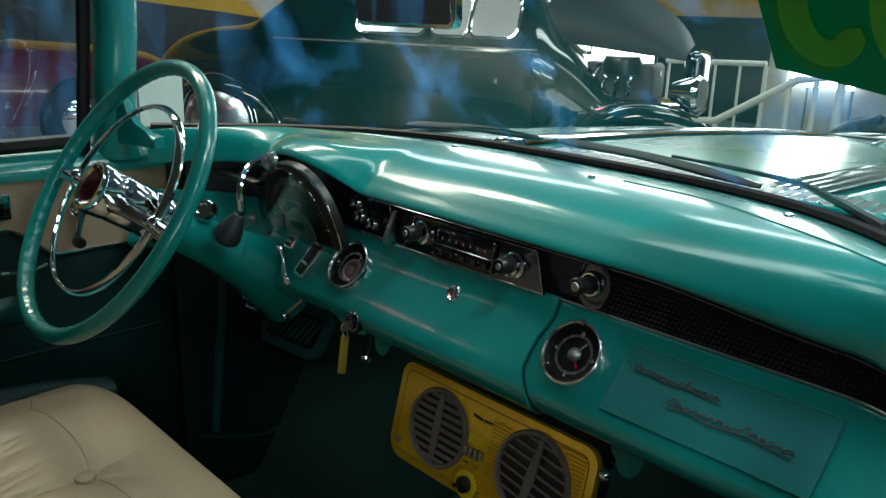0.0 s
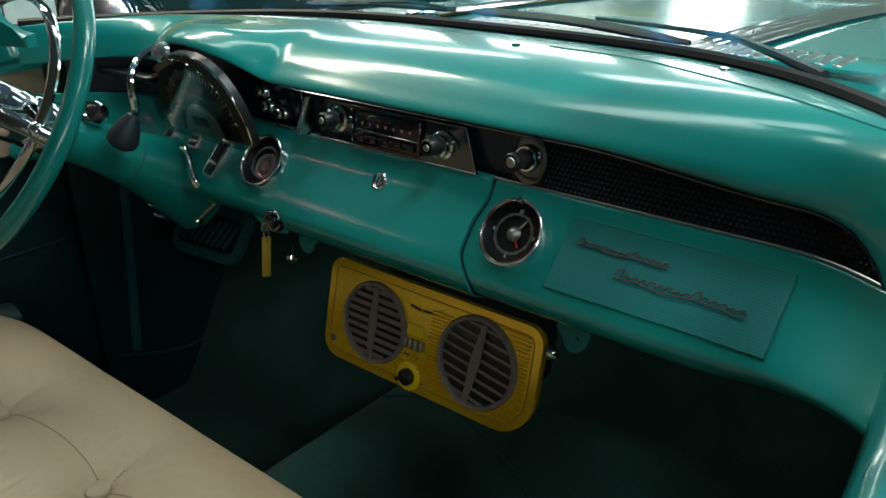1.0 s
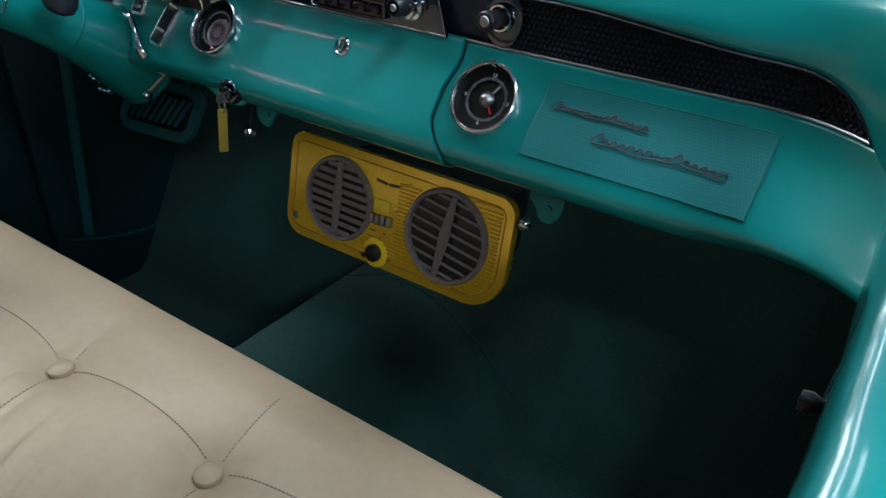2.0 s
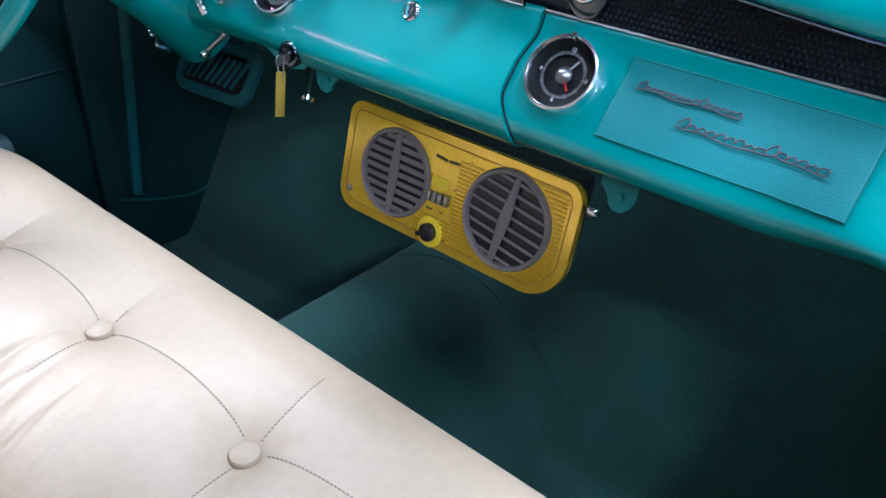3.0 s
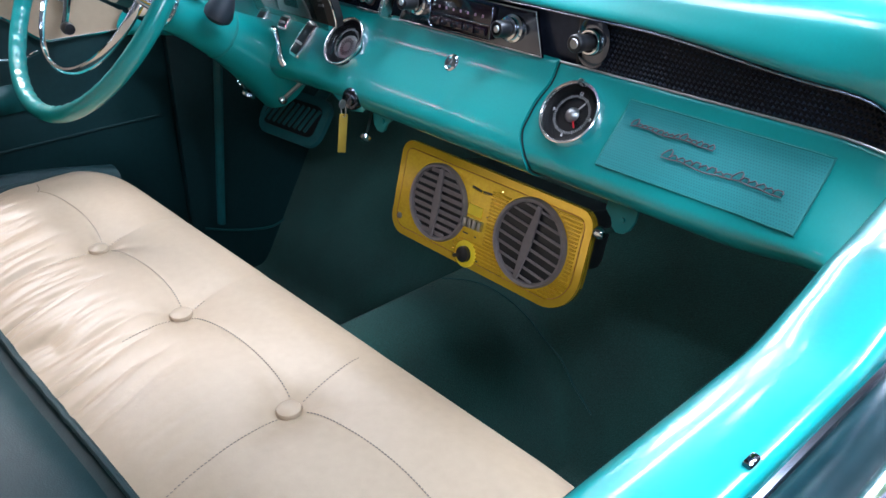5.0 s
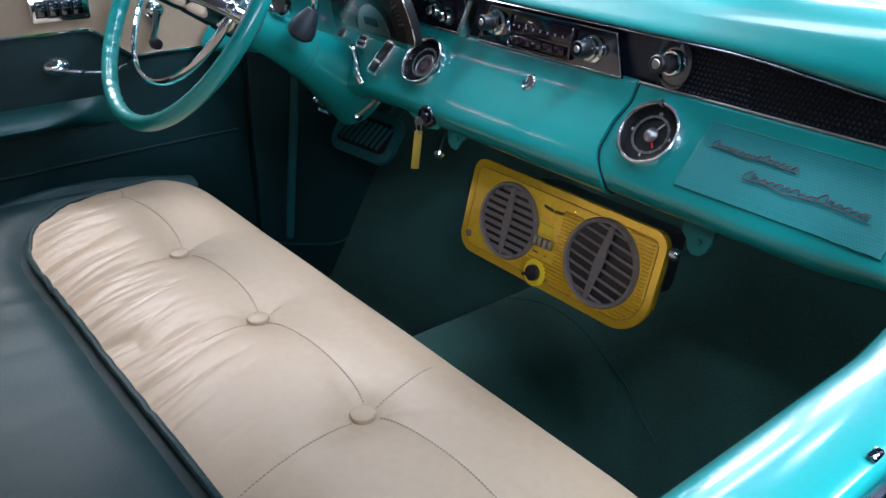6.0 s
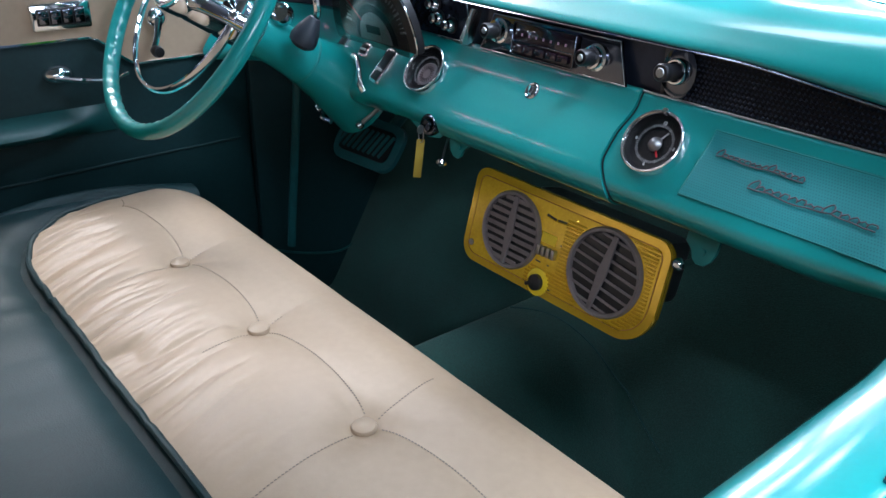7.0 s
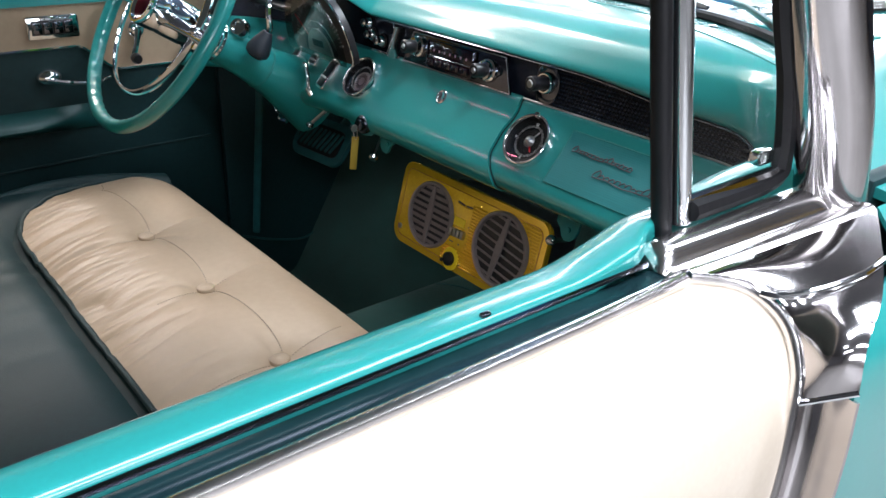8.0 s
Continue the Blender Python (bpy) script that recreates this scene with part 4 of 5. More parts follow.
def floor_piece(board):
    """The floor carpet up to the toe board's foot, or the shade-dark toe board."""
    bm = sheet(carfloor, 240, 150)
    gone = []
    for f in bm.faces:
        c = f.calc_center_median()
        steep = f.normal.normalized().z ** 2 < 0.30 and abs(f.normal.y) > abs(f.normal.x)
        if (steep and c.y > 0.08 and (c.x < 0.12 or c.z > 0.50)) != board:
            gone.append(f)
    bmesh.ops.delete(bm, geom=gone, context="FACES")
    bmesh.ops.solidify(bm, geom=bm.faces[:], thickness=0.008)
    return bm


part("floor_carpet", floor_piece(False), CARPET, cabin, "dark green cut-pile floor carpet")
part("toe_board", floor_piece(True), TOE, cabin, "toe board coloured near-black for the shade in the footwell")
seam = curve_points([(-0.085, 0.062, 0), (-0.033, 0.116, 0), (0.040, 0.151, 0), (0.101, 0.158, 0), (0.152, 0.143, 0), (0.203, 0.129, 0)], 40)
part("carpet_seam", tube([carfloor((p.x + 0.72) / 1.44, (p.y + 1.0) / 1.45) + Vector((0, 0, 0.001)) for p in seam], 0.0016, 6), ARM_VINYL, cabin, "stitched carpet joint over the tunnel")
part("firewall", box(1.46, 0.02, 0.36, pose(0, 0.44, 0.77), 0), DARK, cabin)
for s in (-1, 1):
    part("kick_panel", box(0.02, 0.66, 0.76, pose(s * 0.715, 0.25, 0.57), 0.004), GREEN_VINYL, cabin)
part("hinge_post", tube(curve_points([(-0.580, -0.042, 0.780), (-0.598, -0.040, 0.69), (-0.628, -0.040, 0.53), (-0.655, -0.040, 0.375)], 12), 0.009, 8, flat=0.6), PEDAL_TEAL, cabin, "narrow turquoise door post edge, darkened for footwell shade")

part("carpet_edge", tube(curve_points([(-0.700, -0.056, 0.351), (-0.700, 0.02, 0.322), (-0.700, 0.109, 0.302), (-0.700, 0.166, 0.324), (-0.700, 0.228, 0.371), (-0.700, 0.314, 0.446)], 30), 0.0028, 6), ARM_VINYL, cabin)

# driver's door, seen from inside
dd = part("door", box(0.03, 1.22, 0.72, pose(-0.745, -0.64, 0.55), 0.006), GREEN_VINYL, cabin, "car door with cream and dark green inner panel")


def trim_z(y):
    return 0.788 + 0.055 * smooth(-0.285, -0.37, y)


part("upper_panel", sheet(lambda u, v: Vector((-0.7285 - 0.004 * v, -1.15 + 1.08 * u, trim_z(-1.15 + 1.08 * u) + v * (0.932 - trim_z(-1.15 + 1.08 * u)))), 80, 4, 0.004), CREAM, dd, "cream vinyl upper door panel")
part("chrome_trim", tube([(-0.725, y, trim_z(y)) for y in [-1.15 + 1.08 * k / 80 for k in range(81)]], 0.0032, 6), CHROME, dd)
part("garnish", sheet(lambda u, v: Vector((-0.722 - 0.06 * v ** 2, -1.15 + 1.10 * u, 0.925 + 0.042 * math.sin(1.57 * v))), 40, 10, 0.004), TEAL, dd, "turquoise painted sill garnish")
part("armrest", sheet(lambda u, v: Vector((-0.725 + 0.055 * math.sin(math.pi * v) * smooth(-0.34, -0.50, -1.0 + 0.66 * u), -1.0 + 0.66 * u, 0.725 - 0.05 * v)), 30, 10, 0.003), ARM_VINYL, dd, "dark green padded armrest")
part("panel_crease", tube([(-0.729, -1.1 + 1.0 * k / 20, 0.607 - 0.004 * math.sin(k / 4)) for k in range(21)], 0.0025, 6), GREEN_VINYL, dd)
wp = part("switch_panel", box(0.014, 0.098, 0.046, pose(-0.722, -0.407, 0.885), 0.005), CHROME, dd, "chrome window switch panel")
part("recess", box(0.004, 0.078, 0.028, pose(-0.7155, -0.4085, 0.885), 0.002), BLACK, wp)
for i in range(4):
    sw_ = part("switch", box(0.008, 0.0165, 0.023, pose(-0.7125, -0.4375 + 0.0193 * i, 0.885, 0, 8, 0), 0.002), SMOKE, wp)
    part("switch_line", box(0.002, 0.0150, 0.0012, pose(-0.7083, -0.4375 + 0.0193 * i, 0.8858), 0), BLACK, sw_, smooth=False)
hd = part("inner_handle", lathe([(0.0, 0.022), (0.012, 0.020), (0.022, 0.013), (0.026, 0.004), (0.025, 0)], facing((-0.73, -0.428, 0.787), (1, 0, 0)), 28, squash=0.66), CHROME, dd, "chrome door handle")
part("lever", tube(curve_points([(-0.712, -0.435, 0.784), (-0.70, -0.39, 0.776), (-0.70, -0.345, 0.772), (-0.704, -0.315, 0.778)], 12), [0.006] * 5 + [0.0045] * 8, 8, flat=0.7), CHROME, hd)
cr = part("window_crank", lathe([(0.0, 0.02), (0.012, 0.018), (0.019, 0.010), (0.020, 0)], facing((-0.728, -0.246, 0.866), (1, 0, 0)), 24), CHROME, dd, "chrome window crank")
part("crank_arm", tube([(-0.708, -0.246, 0.866), (-0.698, -0.256, 0.84), (-0.695, -0.265, 0.818)], [0.008, 0.006, 0.006], 8, flat=0.6), CHROME, cr)
part("crank_knob", lathe([(0.0, 0.028), (0.009, 0.026), (0.011, 0.016), (0.009, 0.004), (0.006, 0)], facing((-0.695, -0.266, 0.815), (1, 0, 0)), 18), BLACK, cr)

# driver's side glass posts
part("vent_post", tube([(-0.742, -0.222, 0.96), (-0.735, -0.200, 1.24), (-0.70, -0.18, 1.42)], 0.012, 8), RUBBER, cabin)
part("pillar", tube(curve_points([(-0.756, -0.152, 0.955), (-0.748, -0.154, 1.0), (-0.742, -0.156, 1.08), (-0.738, -0.146, 1.215), (-0.70, -0.165, 1.42)], 16), [0.050, 0.048, 0.045, 0.042, 0.040] + [0.038] * 12, 14, flat=0.9), TEAL, cabin, "turquoise windscreen pillar")
part("pillar_gusset", prism([(0.0, 0.020), (0.0, 0.150), (0.010, 0.150), (0.016, 0.110), (0.028, 0.078), (0.048, 0.056), (0.074, 0.044), (0.098, 0.040), (0.098, 0.020)], 0.022, facing((-0.728, -0.150, 0.955), (0.35, -1, 0)), 0.006, 3), TEAL, cabin, "turquoise pillar foot curving into the dashboard")
part("vent_seal", tube([(-0.752, -1.10, 0.975), (-0.752, -0.22, 0.982)], 0.013, 6), RUBBER, cabin)
part("side_glass", sheet(lambda u, v: Vector((-0.75 + 0.05 * v, -1.1 + 0.88 * u, 0.97 + 0.45 * v)), 2, 2), HAZED, cabin).visible_shadow = False
tagged(part("window_sticker", box(0.003, 0.090, 0.098, pose(-0.80, -0.044, 1.039, 0, 0, 0), 0), CARD, smooth=False), "pale grey card standing beyond the windscreen corner", "card")

# ---------------------------------------------------------------- bench seat
BUT = [(-0.470, -0.436), (-0.240, -0.436), (-0.0155, -0.4325), (0.2165, -0.437), (0.445, -0.436)]


def seam_y(x):
    """The long seam that sags from button to button."""
    k = (x + 0.240) / 0.2283
    f = k - math.floor(k)
    return -0.435 + 0.019 * math.sin(math.pi * f) ** 0.6


def cross_x(bx, dy):
    """The seam that runs fore and aft through a button."""
    return bx - 0.16 * dy


def seat_top(x, y):
    z = 0.6335 - 0.05 * max(0, (y + 0.36) / 0.10) ** 2 if y > -0.36 else 0.6335
    z -= 1.9 * max(0.0, -0.50 - y) ** 2
    z -= 0.03 * max(0.0, (abs(x) - 0.42) / 0.16) ** 2
    z -= 0.0006 * math.exp(-((y - seam_y(x)) / 0.0045) ** 2) + 0.0008 * math.exp(-((y - seam_y(x)) / 0.016) ** 2)
    for bx, by in BUT[1:4]:
        dx, dy = x - bx, y - by
        d2 = dx * dx + dy * dy
        z -= 0.0050 * math.exp(-d2 / 0.0012) + 0.004 * math.exp(-d2 / 0.008) + 0.005 * math.exp(-d2 / 0.00034)
        cx = x - cross_x(bx, dy)
        z -= (0.0006 * math.exp(-(cx / 0.0045) ** 2) + 0.0010 * math.exp(-(cx / 0.016) ** 2)) * math.exp(-max(0.0, abs(dy) - 0.04) / 0.07)
        # short puckers that leave each button
        ang = math.atan2(dy, dx)
        z -= 0.0020 * max(0.0, math.cos(3 * ang + 1.1 + 40 * bx)) ** 6 * math.exp(-d2 / 0.0040) * smooth(0.0002, 0.0010, d2)
    # thin creases that run fore and aft, from the back edge towards the seam
    w = smooth(-0.445, -0.53, y) * (1 - 0.82 * smooth(-0.06, 0.16, x))
    q = x + 0.22 * (y + 0.43) + 0.010 * noise.noise(Vector((x * 9, y * 14, 3.0)))
    one = noise.noise(Vector((q * 21, y * 3.2, 1.7)))
    two = noise.noise(Vector((q * 47, y * 5.5, 5.1)))
    z -= w * (0.0058 * max(0.0, 1 - 4.0 * abs(one)) ** 1.4 + 0.0026 * max(0.0, 1 - 3.2 * abs(two)) ** 1.4)
    z += 0.0030 * noise.noise(Vector((x * 7, y * 6, 2.0))) * smooth(-0.36, -0.42, y)
    return z


XL, XR, YB, YF = -0.556, 0.600, -0.602, -0.315


def seat_xy(u, v):
    """Plan of the cream panel: rounded rear corners."""
    x = XL + (XR - XL) * u
    e = min(x - XL, XR - x)
    yb = YB + 0.25 * (1 - math.sqrt(max(0.0, 1 - max(0.0, 1 - e / 0.21) ** 2)))
    return x, yb + (YF - yb) * v


def cushion(u, v):
    if v < 0.72:
        x, y = seat_xy(u, v / 0.72)
        return Vector((x, y, seat_top(x, y)))
    k = (v - 0.72) / 0.28
    x, y = seat_xy(u, 1.0)
    z0 = seat_top(x, y)
    a0 = 0.42
    a = a0 + min(1.0, k / 0.45) * (math.pi / 2 - a0)
    return Vector((x, y + 0.058 * (math.sin(a) - math.sin(a0)) - 0.05 * max(0, k - 0.45), z0 - 0.058 * (math.cos(a0) - math.cos(a)) - 0.36 * max(0.0, k - 0.45)))


seat = thing("bench_seat", "cream buttoned vinyl bench seat with dark green bolsters", "bench seat")
cush = part("cushion", sheet(cushion, 420, 170), CREAM, seat, "cream tufted vinyl cushion", angle=80)
for bx, by in BUT[1:4]:
    bz = seat_top(bx, by)
    part("button", lathe([(0.0110, -0.006), (0.0130, 0.000), (0.0135, 0.0025), (0.0124, 0.0048), (0.0072, 0.0066), (0, 0.0072)], facing((bx, by, bz + 0.0045), (0, -0.05, 1)), 24), CREAM, cush)
stitch = bmesh.new()
for i in range(0, 250):
    x = XL + 0.045 + i * 0.0043
    y = seam_y(x) + 0.0020
    if min(abs(x - bx) for bx, _ in BUT[1:4]) < 0.016:
        continue
    box(0.0027, 0.0011, 0.0006, pose(x, y, seat_top(x, y) + 0.0004, 0, 0, math.degrees(math.atan2(seam_y(x + 0.002) - seam_y(x), 0.002))), 0, bm=stitch)
for bx, by in BUT[1:4]:
    for j in range(70):
        dy = -0.165 + j * 0.0042
        if abs(dy) < 0.018 or dy > (0.10 if bx > 0.1 else 0.035) or dy < (-0.17 if bx > 0.1 else -0.08):
            continue
        x = cross_x(bx, dy) + 0.0010
        box(0.0009, 0.0025, 0.0006, pose(x, by + dy, seat_top(x, by + dy) + 0.0003), 0, bm=stitch)
st_ = part("stitching", stitch, THREAD, cush, smooth=False)
st_["kind"] = "stuff"
edge = [seat_xy(k / 80, 0) for k in range(81)]
part("piping", tube([(x, y, seat_top(x, y) + 0.001) for x, y in edge], 0.0042, 8), GREEN_VINYL, seat, "dark green piping")


def rear(u, v):
    x, y = seat_xy(u, 0)
    e = XL - 0.05 + (XR - XL + 0.1) * u
    z = seat_top(x, y) - 0.002
    y2 = y + (-0.90 - y) * v
    swell = 0.012 * math.sin(math.pi * v) - 0.012 * math.exp(-((v - 0.04) / 0.05) ** 2) - 0.035 * v * v
    return Vector((x + (e - x) * v, y2, z + swell))


part("rear_bolster", sheet(rear, 60, 24, 0.006), GREEN_VINYL, seat, "dark green vinyl rear cushion section")


def side(s):
    def f(u, v):
        y = -0.70 + 0.43 * u
        a = math.pi * v
        bulge = 0.012 + 0.02 * math.sin(math.pi * u)
        x0 = XL if s < 0 else XR
        return Vector((x0 + s * (0.055 * 0.5 * (1 - math.cos(a)) - 0.004), y, 0.575 + bulge * 1.6 * math.sin(a) - 0.18 * max(0, v - 0.75)))
    return f


for s in (-1, 1):
    part("side_bolster", sheet(side(s), 30, 16, 0.006), GREEN_VINYL, seat, "dark green vinyl side bolster")
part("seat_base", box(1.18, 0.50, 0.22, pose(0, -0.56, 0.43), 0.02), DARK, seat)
part("backrest", sheet(lambda u, v: Vector((-0.66 + 1.32 * u, -0.845 - 0.14 * v - 0.02 * math.sin(math.pi * v), 0.56 + 0.40 * v)), 30, 12, 0.08), CREAM, seat, "cream vinyl backrest")

# ---------------------------------------------------------------- passenger door and exterior
DOOR_EDGE = [(0.0, -0.392), (0.0145, -0.357), (0.0387, -0.349), (0.0758, -0.357), (0.116, -0.367), (0.245, -0.386), (0.535, -0.431), (1.0, -0.47)]


def door_skin(u, v):
    v = v ** 1.9
    k = max(i for i in range(len(DOOR_EDGE) - 1) if DOOR_EDGE[i][0] <= v)
    (a, ya), (b, yb) = DOOR_EDGE[k], DOOR_EDGE[k + 1]
    edge_y = ya + (yb - ya) * (v - a) / (b - a)
    return Vector((0.742 + 0.088 * (1 - math.exp(-v * 20)) + 0.02 * v, -1.30 + (edge_y + 1.30) * u, 0.952 - 0.62 * v))


pdoor = part("door", sheet(door_skin, 50, 60, 0.006), CREAM_PAINT, cabin, "cream painted car door")


SILL = [(0.656, 0.870), (0.6565, 0.915), (0.660, 0.934), (0.668, 0.946), (0.682, 0.953), (0.698, 0.956), (0.710, 0.955), (0.713, 0.944)]


def sill(u, v):
    """The garnish along the window; it rises and narrows where it meets the dashboard's end."""
    y = -1.30 + 1.172 * u
    x, z = eased(SILL, v)
    x = 0.656 + (x - 0.656) * (1 - 0.26 * smooth(-0.405, -0.365, y))
    x -= 0.003 * smooth(-0.47, -0.375, y) + 0.014 * smooth(-0.40, -0.20, y)
    return Vector((x, y, z + 0.013 * smooth(-0.47, -0.36, y) + 0.006 * smooth(-0.37, -0.15, y)))


part("garnish", sheet(sill, 120, 36, 0.004), TEAL, pdoor, "turquoise painted window sill garnish")
part("inner_panel", box(0.02, 1.16, 0.57, pose(0.673, -0.72, 0.60), 0.004), GREEN_VINYL, pdoor)
pcr = part("window_crank", lathe([(0.0, 0.014), (0.010, 0.012), (0.014, 0.007), (0.015, 0)], facing((0.662, -0.285, 0.862), (-1, 0, 0)), 20), SMOKE, pdoor, "chrome window crank")
part("crank_arm", tube([(0.650, -0.285, 0.862), (0.648, -0.305, 0.858), (0.648, -0.325, 0.852)], [0.005, 0.004, 0.004], 8, flat=0.6), SMOKE, pcr)
part("crank_knob", lathe([(0.0, 0.014), (0.006, 0.013), (0.007, 0.008), (0.005, 0.002), (0.004, 0)], facing((0.648, -0.325, 0.852), (-1, 0, 0)), 16), BLACK, pcr)
part("window_slot", box(0.030, 0.94, 0.02, pose(0.7275, -0.855, 0.936), 0.002), SLOT, pdoor, "dark rubber window slot")
part("belt_moulding", tube([(0.744, -1.30 + 0.1 * k, 0.950) for k in range(9)] + [(0.744, -0.40, 0.952)], 0.0085, 10, flat=0.7), SOFT_CHROME, pdoor, "worn chrome belt moulding")
part("felt_strip", tube([(0.7155, -1.30 + 0.1 * k, 0.9525) for k in range(10)], 0.0022, 6), SMOKE, pdoor)
part("latch_clip", box(0.004, 0.008, 0.003, pose(0.707, -0.545, 0.9572, 0, 6, 0), 0.0012), SMOKE, pdoor)

vw = part("vent_window", tube([(0.6960, -0.3565, 0.944), (0.6840, -0.3680, 1.06), (0.6760, -0.3760, 1.14), (0.6480, -0.4040, 1.42)], 0.0078, 10), RUBBER, cabin, "chrome-framed quarter window")
part("frame", tube([(0.6990, -0.3420, 0.965), (0.6895, -0.3515, 1.06), (0.6815, -0.3595, 1.14), (0.6535, -0.3875, 1.42)], 0.0080, 10), CHROME, vw)
part("frame", tube([(0.699, -0.342, 0.980), (0.703, -0.225, 0.983)], 0.0055, 8), CHROME, vw)
part("seal", tube(curve_points([(0.704, -0.34, 0.975), (0.704, -0.235, 0.976), (0.703, -0.218, 0.995), (0.702, -0.235, 1.06), (0.698, -0.262, 1.13), (0.68, -0.36, 1.42)], 24), 0.0085, 8), RUBBER, vw)
part("pane", sheet(lambda u, v: Vector((0.699 - 0.045 * v + 0.004 * u, -0.338 + 0.113 * u - 0.045 * v - 0.055 * u * v, 0.982 + 0.43 * v)), 2, 2), GLASS, vw).visible_shadow = False
part("latch", box(0.012, 0.022, 0.012, pose(0.694, -0.235, 0.995), 0.003), CHROME, vw)
part("pillar", tube(curve_points([(0.732, -0.180, 0.955), (0.729, -0.200, 1.03), (0.721, -0.235, 1.12), (0.69, -0.34, 1.42)], 12), 0.030, 14, flat=0.75), SWEEP_CHROME, cabin, "chrome windscreen pillar moulding")


LEDGE = [(0.0, 0.946), (0.04, 0.956), (0.12, 0.962), (0.30, 0.965), (0.50, 0.963), (0.60, 0.956), (0.66, 0.951), (0.76, 0.953), (0.90, 0.954), (1.0, 0.951)]


def ledge(u, v):
    """The wide chrome pad under the quarter window and the lower step outside it."""
    a, z = eased(LEDGE, v)
    round_end = 1 - max(0.0, 1 - u / 0.05) ** 2
    return Vector((0.697 + 0.008 * u + a * (0.047 + 0.016 * u), -0.394 + 0.226 * u, 0.947 + (z - 0.947) * round_end + 0.006 * u))


part("sill_moulding", sheet(ledge, 60, 45, 0.003), SOFT_CHROME, cabin, "wide chrome quarter window base moulding")
bead = curve_points([(0.744, -0.392, 0.952), (0.766, -0.356, 0.943), (0.795, -0.348, 0.928), (0.815, -0.356, 0.905), (0.823, -0.366, 0.88), (0.832, -0.385, 0.80), (0.838, -0.43, 0.62)], 30)
part("moulding_bead", tube(bead, 0.0066, 10, flat=0.7), SOFT_CHROME, cabin, "chrome bead that bounds the cream paint")


wing_edge = curve_points([(0.767, -0.170, 0.958), (0.790, -0.210, 0.956), (0.815, -0.262, 0.952), (0.838, -0.315, 0.946), (0.850, -0.343, 0.930), (0.856, -0.346, 0.886), (0.863, -0.362, 0.814), (0.870, -0.40, 0.62)], 60)


RIDGE = curve_points([(0.744, -0.392, 0.951), (0.768, -0.358, 0.944), (0.786, -0.348, 0.942), (0.804, -0.322, 0.947), (0.813, -0.285, 0.951), (0.812, -0.250, 0.953)], 40)
STEP = curve_points([(0.744, -0.392, 0.950), (0.752, -0.33, 0.954), (0.760, -0.25, 0.956), (0.768, -0.170, 0.958)], 40)


def on_line(line, u):
    k = u * (len(line) - 1)
    i = min(int(k), len(line) - 2)
    return line[i] + (line[i + 1] - line[i]) * (k - i)


def cap(u, v):
    """The flat top of the chrome sweep, from the sill's step out to its ridge."""
    p = on_line(STEP, u)
    return p + (on_line(RIDGE, u) - p) * v + Vector((0, 0, 0.004 * math.sin(math.pi * v) * math.sin(math.pi * min(1.0, u * 1.2))))


LOBE_IN = curve_points([(0.784, -0.349, 0.943), (0.797, -0.349, 0.927), (0.815, -0.357, 0.905), (0.8235, -0.367, 0.882)], 24)
LOBE_OUT = curve_points([(0.812, -0.250, 0.953), (0.836, -0.300, 0.947), (0.849, -0.338, 0.932), (0.855, -0.346, 0.900)], 24)


def lobe(u, v):
    """The swelling side under the ridge; it ends in a crisp lower edge."""
    top, p, q = on_line(RIDGE, 0.42 + 0.58 * u), on_line(LOBE_IN, v), on_line(LOBE_OUT, v)
    flat = p + (q - p) * u
    first = LOBE_IN[0] + (LOBE_OUT[0] - LOBE_IN[0]) * u
    b = math.sin(math.pi * u) * v * (1 - v) * 4
    return flat + (top - first) * (1 - v) ** 2 + b * Vector((0.004, -0.006, 0.006))


def skirt(u, v):
    """The lower part of the sweep, hollow, from the lobe's edge down."""
    p, q = on_line(bead, 0.63 + 0.37 * v), on_line(wing_edge, 0.70 + 0.30 * v)
    return p + (q - p) * u + math.sin(math.pi * u) * Vector((-0.010, 0.010, 0.0))


sweep = part("moulding_sweep", sheet(lobe, 36, 30, 0.003), SWEEP_CHROME, cabin, "wide chrome sweep moulding")
part("sweep_top", sheet(cap, 50, 16, 0.003), SWEEP_CHROME, sweep)
part("sweep_ridge", tube([on_line(RIDGE, 0.30 + 0.70 * k / 24) + Vector((0.001, -0.001, 0.001)) for k in range(25)], 0.0026, 8), CHROME, sweep)
part("sweep_skirt", sheet(skirt, 24, 30, 0.003), SWEEP_CHROME, sweep)
part("sweep_edge", tube([lobe(k / 20, 1.0) for k in range(21)], 0.0022, 8), CHROME, sweep)
part("front_fender", sheet(lambda u, v: Vector((0.764 + 0.086 * (1 - math.exp(-v * 40)) + 0.03 * v, (1 - u) * (-0.160 - 0.172 * smooth(0, 0.05, v) - 0.09 * v) + 1.7 * u, 0.957 - 0.07 * u - 0.66 * v)), 40, 60, 0.004), TEAL, cabin, "turquoise front fender")
part("front_fender", sheet(lambda u, v: Vector((-0.76 - 0.13 * math.sin(1.3 * v), 0.10 + 1.7 * u, 0.955 - 0.11 * u - 0.6 * v)), 40, 20, 0.01), TEAL, cabin, "turquoise front fender")


def bonnet(u, v):
    x = -0.76 + 1.52 * u
    y0 = ybase(x) + 0.05
    y = y0 + (1.95 - y0) * v
    return Vector((x, y, 0.972 + 0.02 * math.cos(x * 2.2) - 0.115 * v ** 1.6 - 0.03 * smooth(0.5, 0.76, abs(x))))


part("bonnet", sheet(bonnet, 60, 40, 0.01), TEAL, cabin, "turquoise bonnet")
part("windscreen_seal", tube([(x / 40, ybase(x / 40) + 0.012, 1.003) for x in range(-28, 29)], 0.009, 8), RUBBER, cabin)


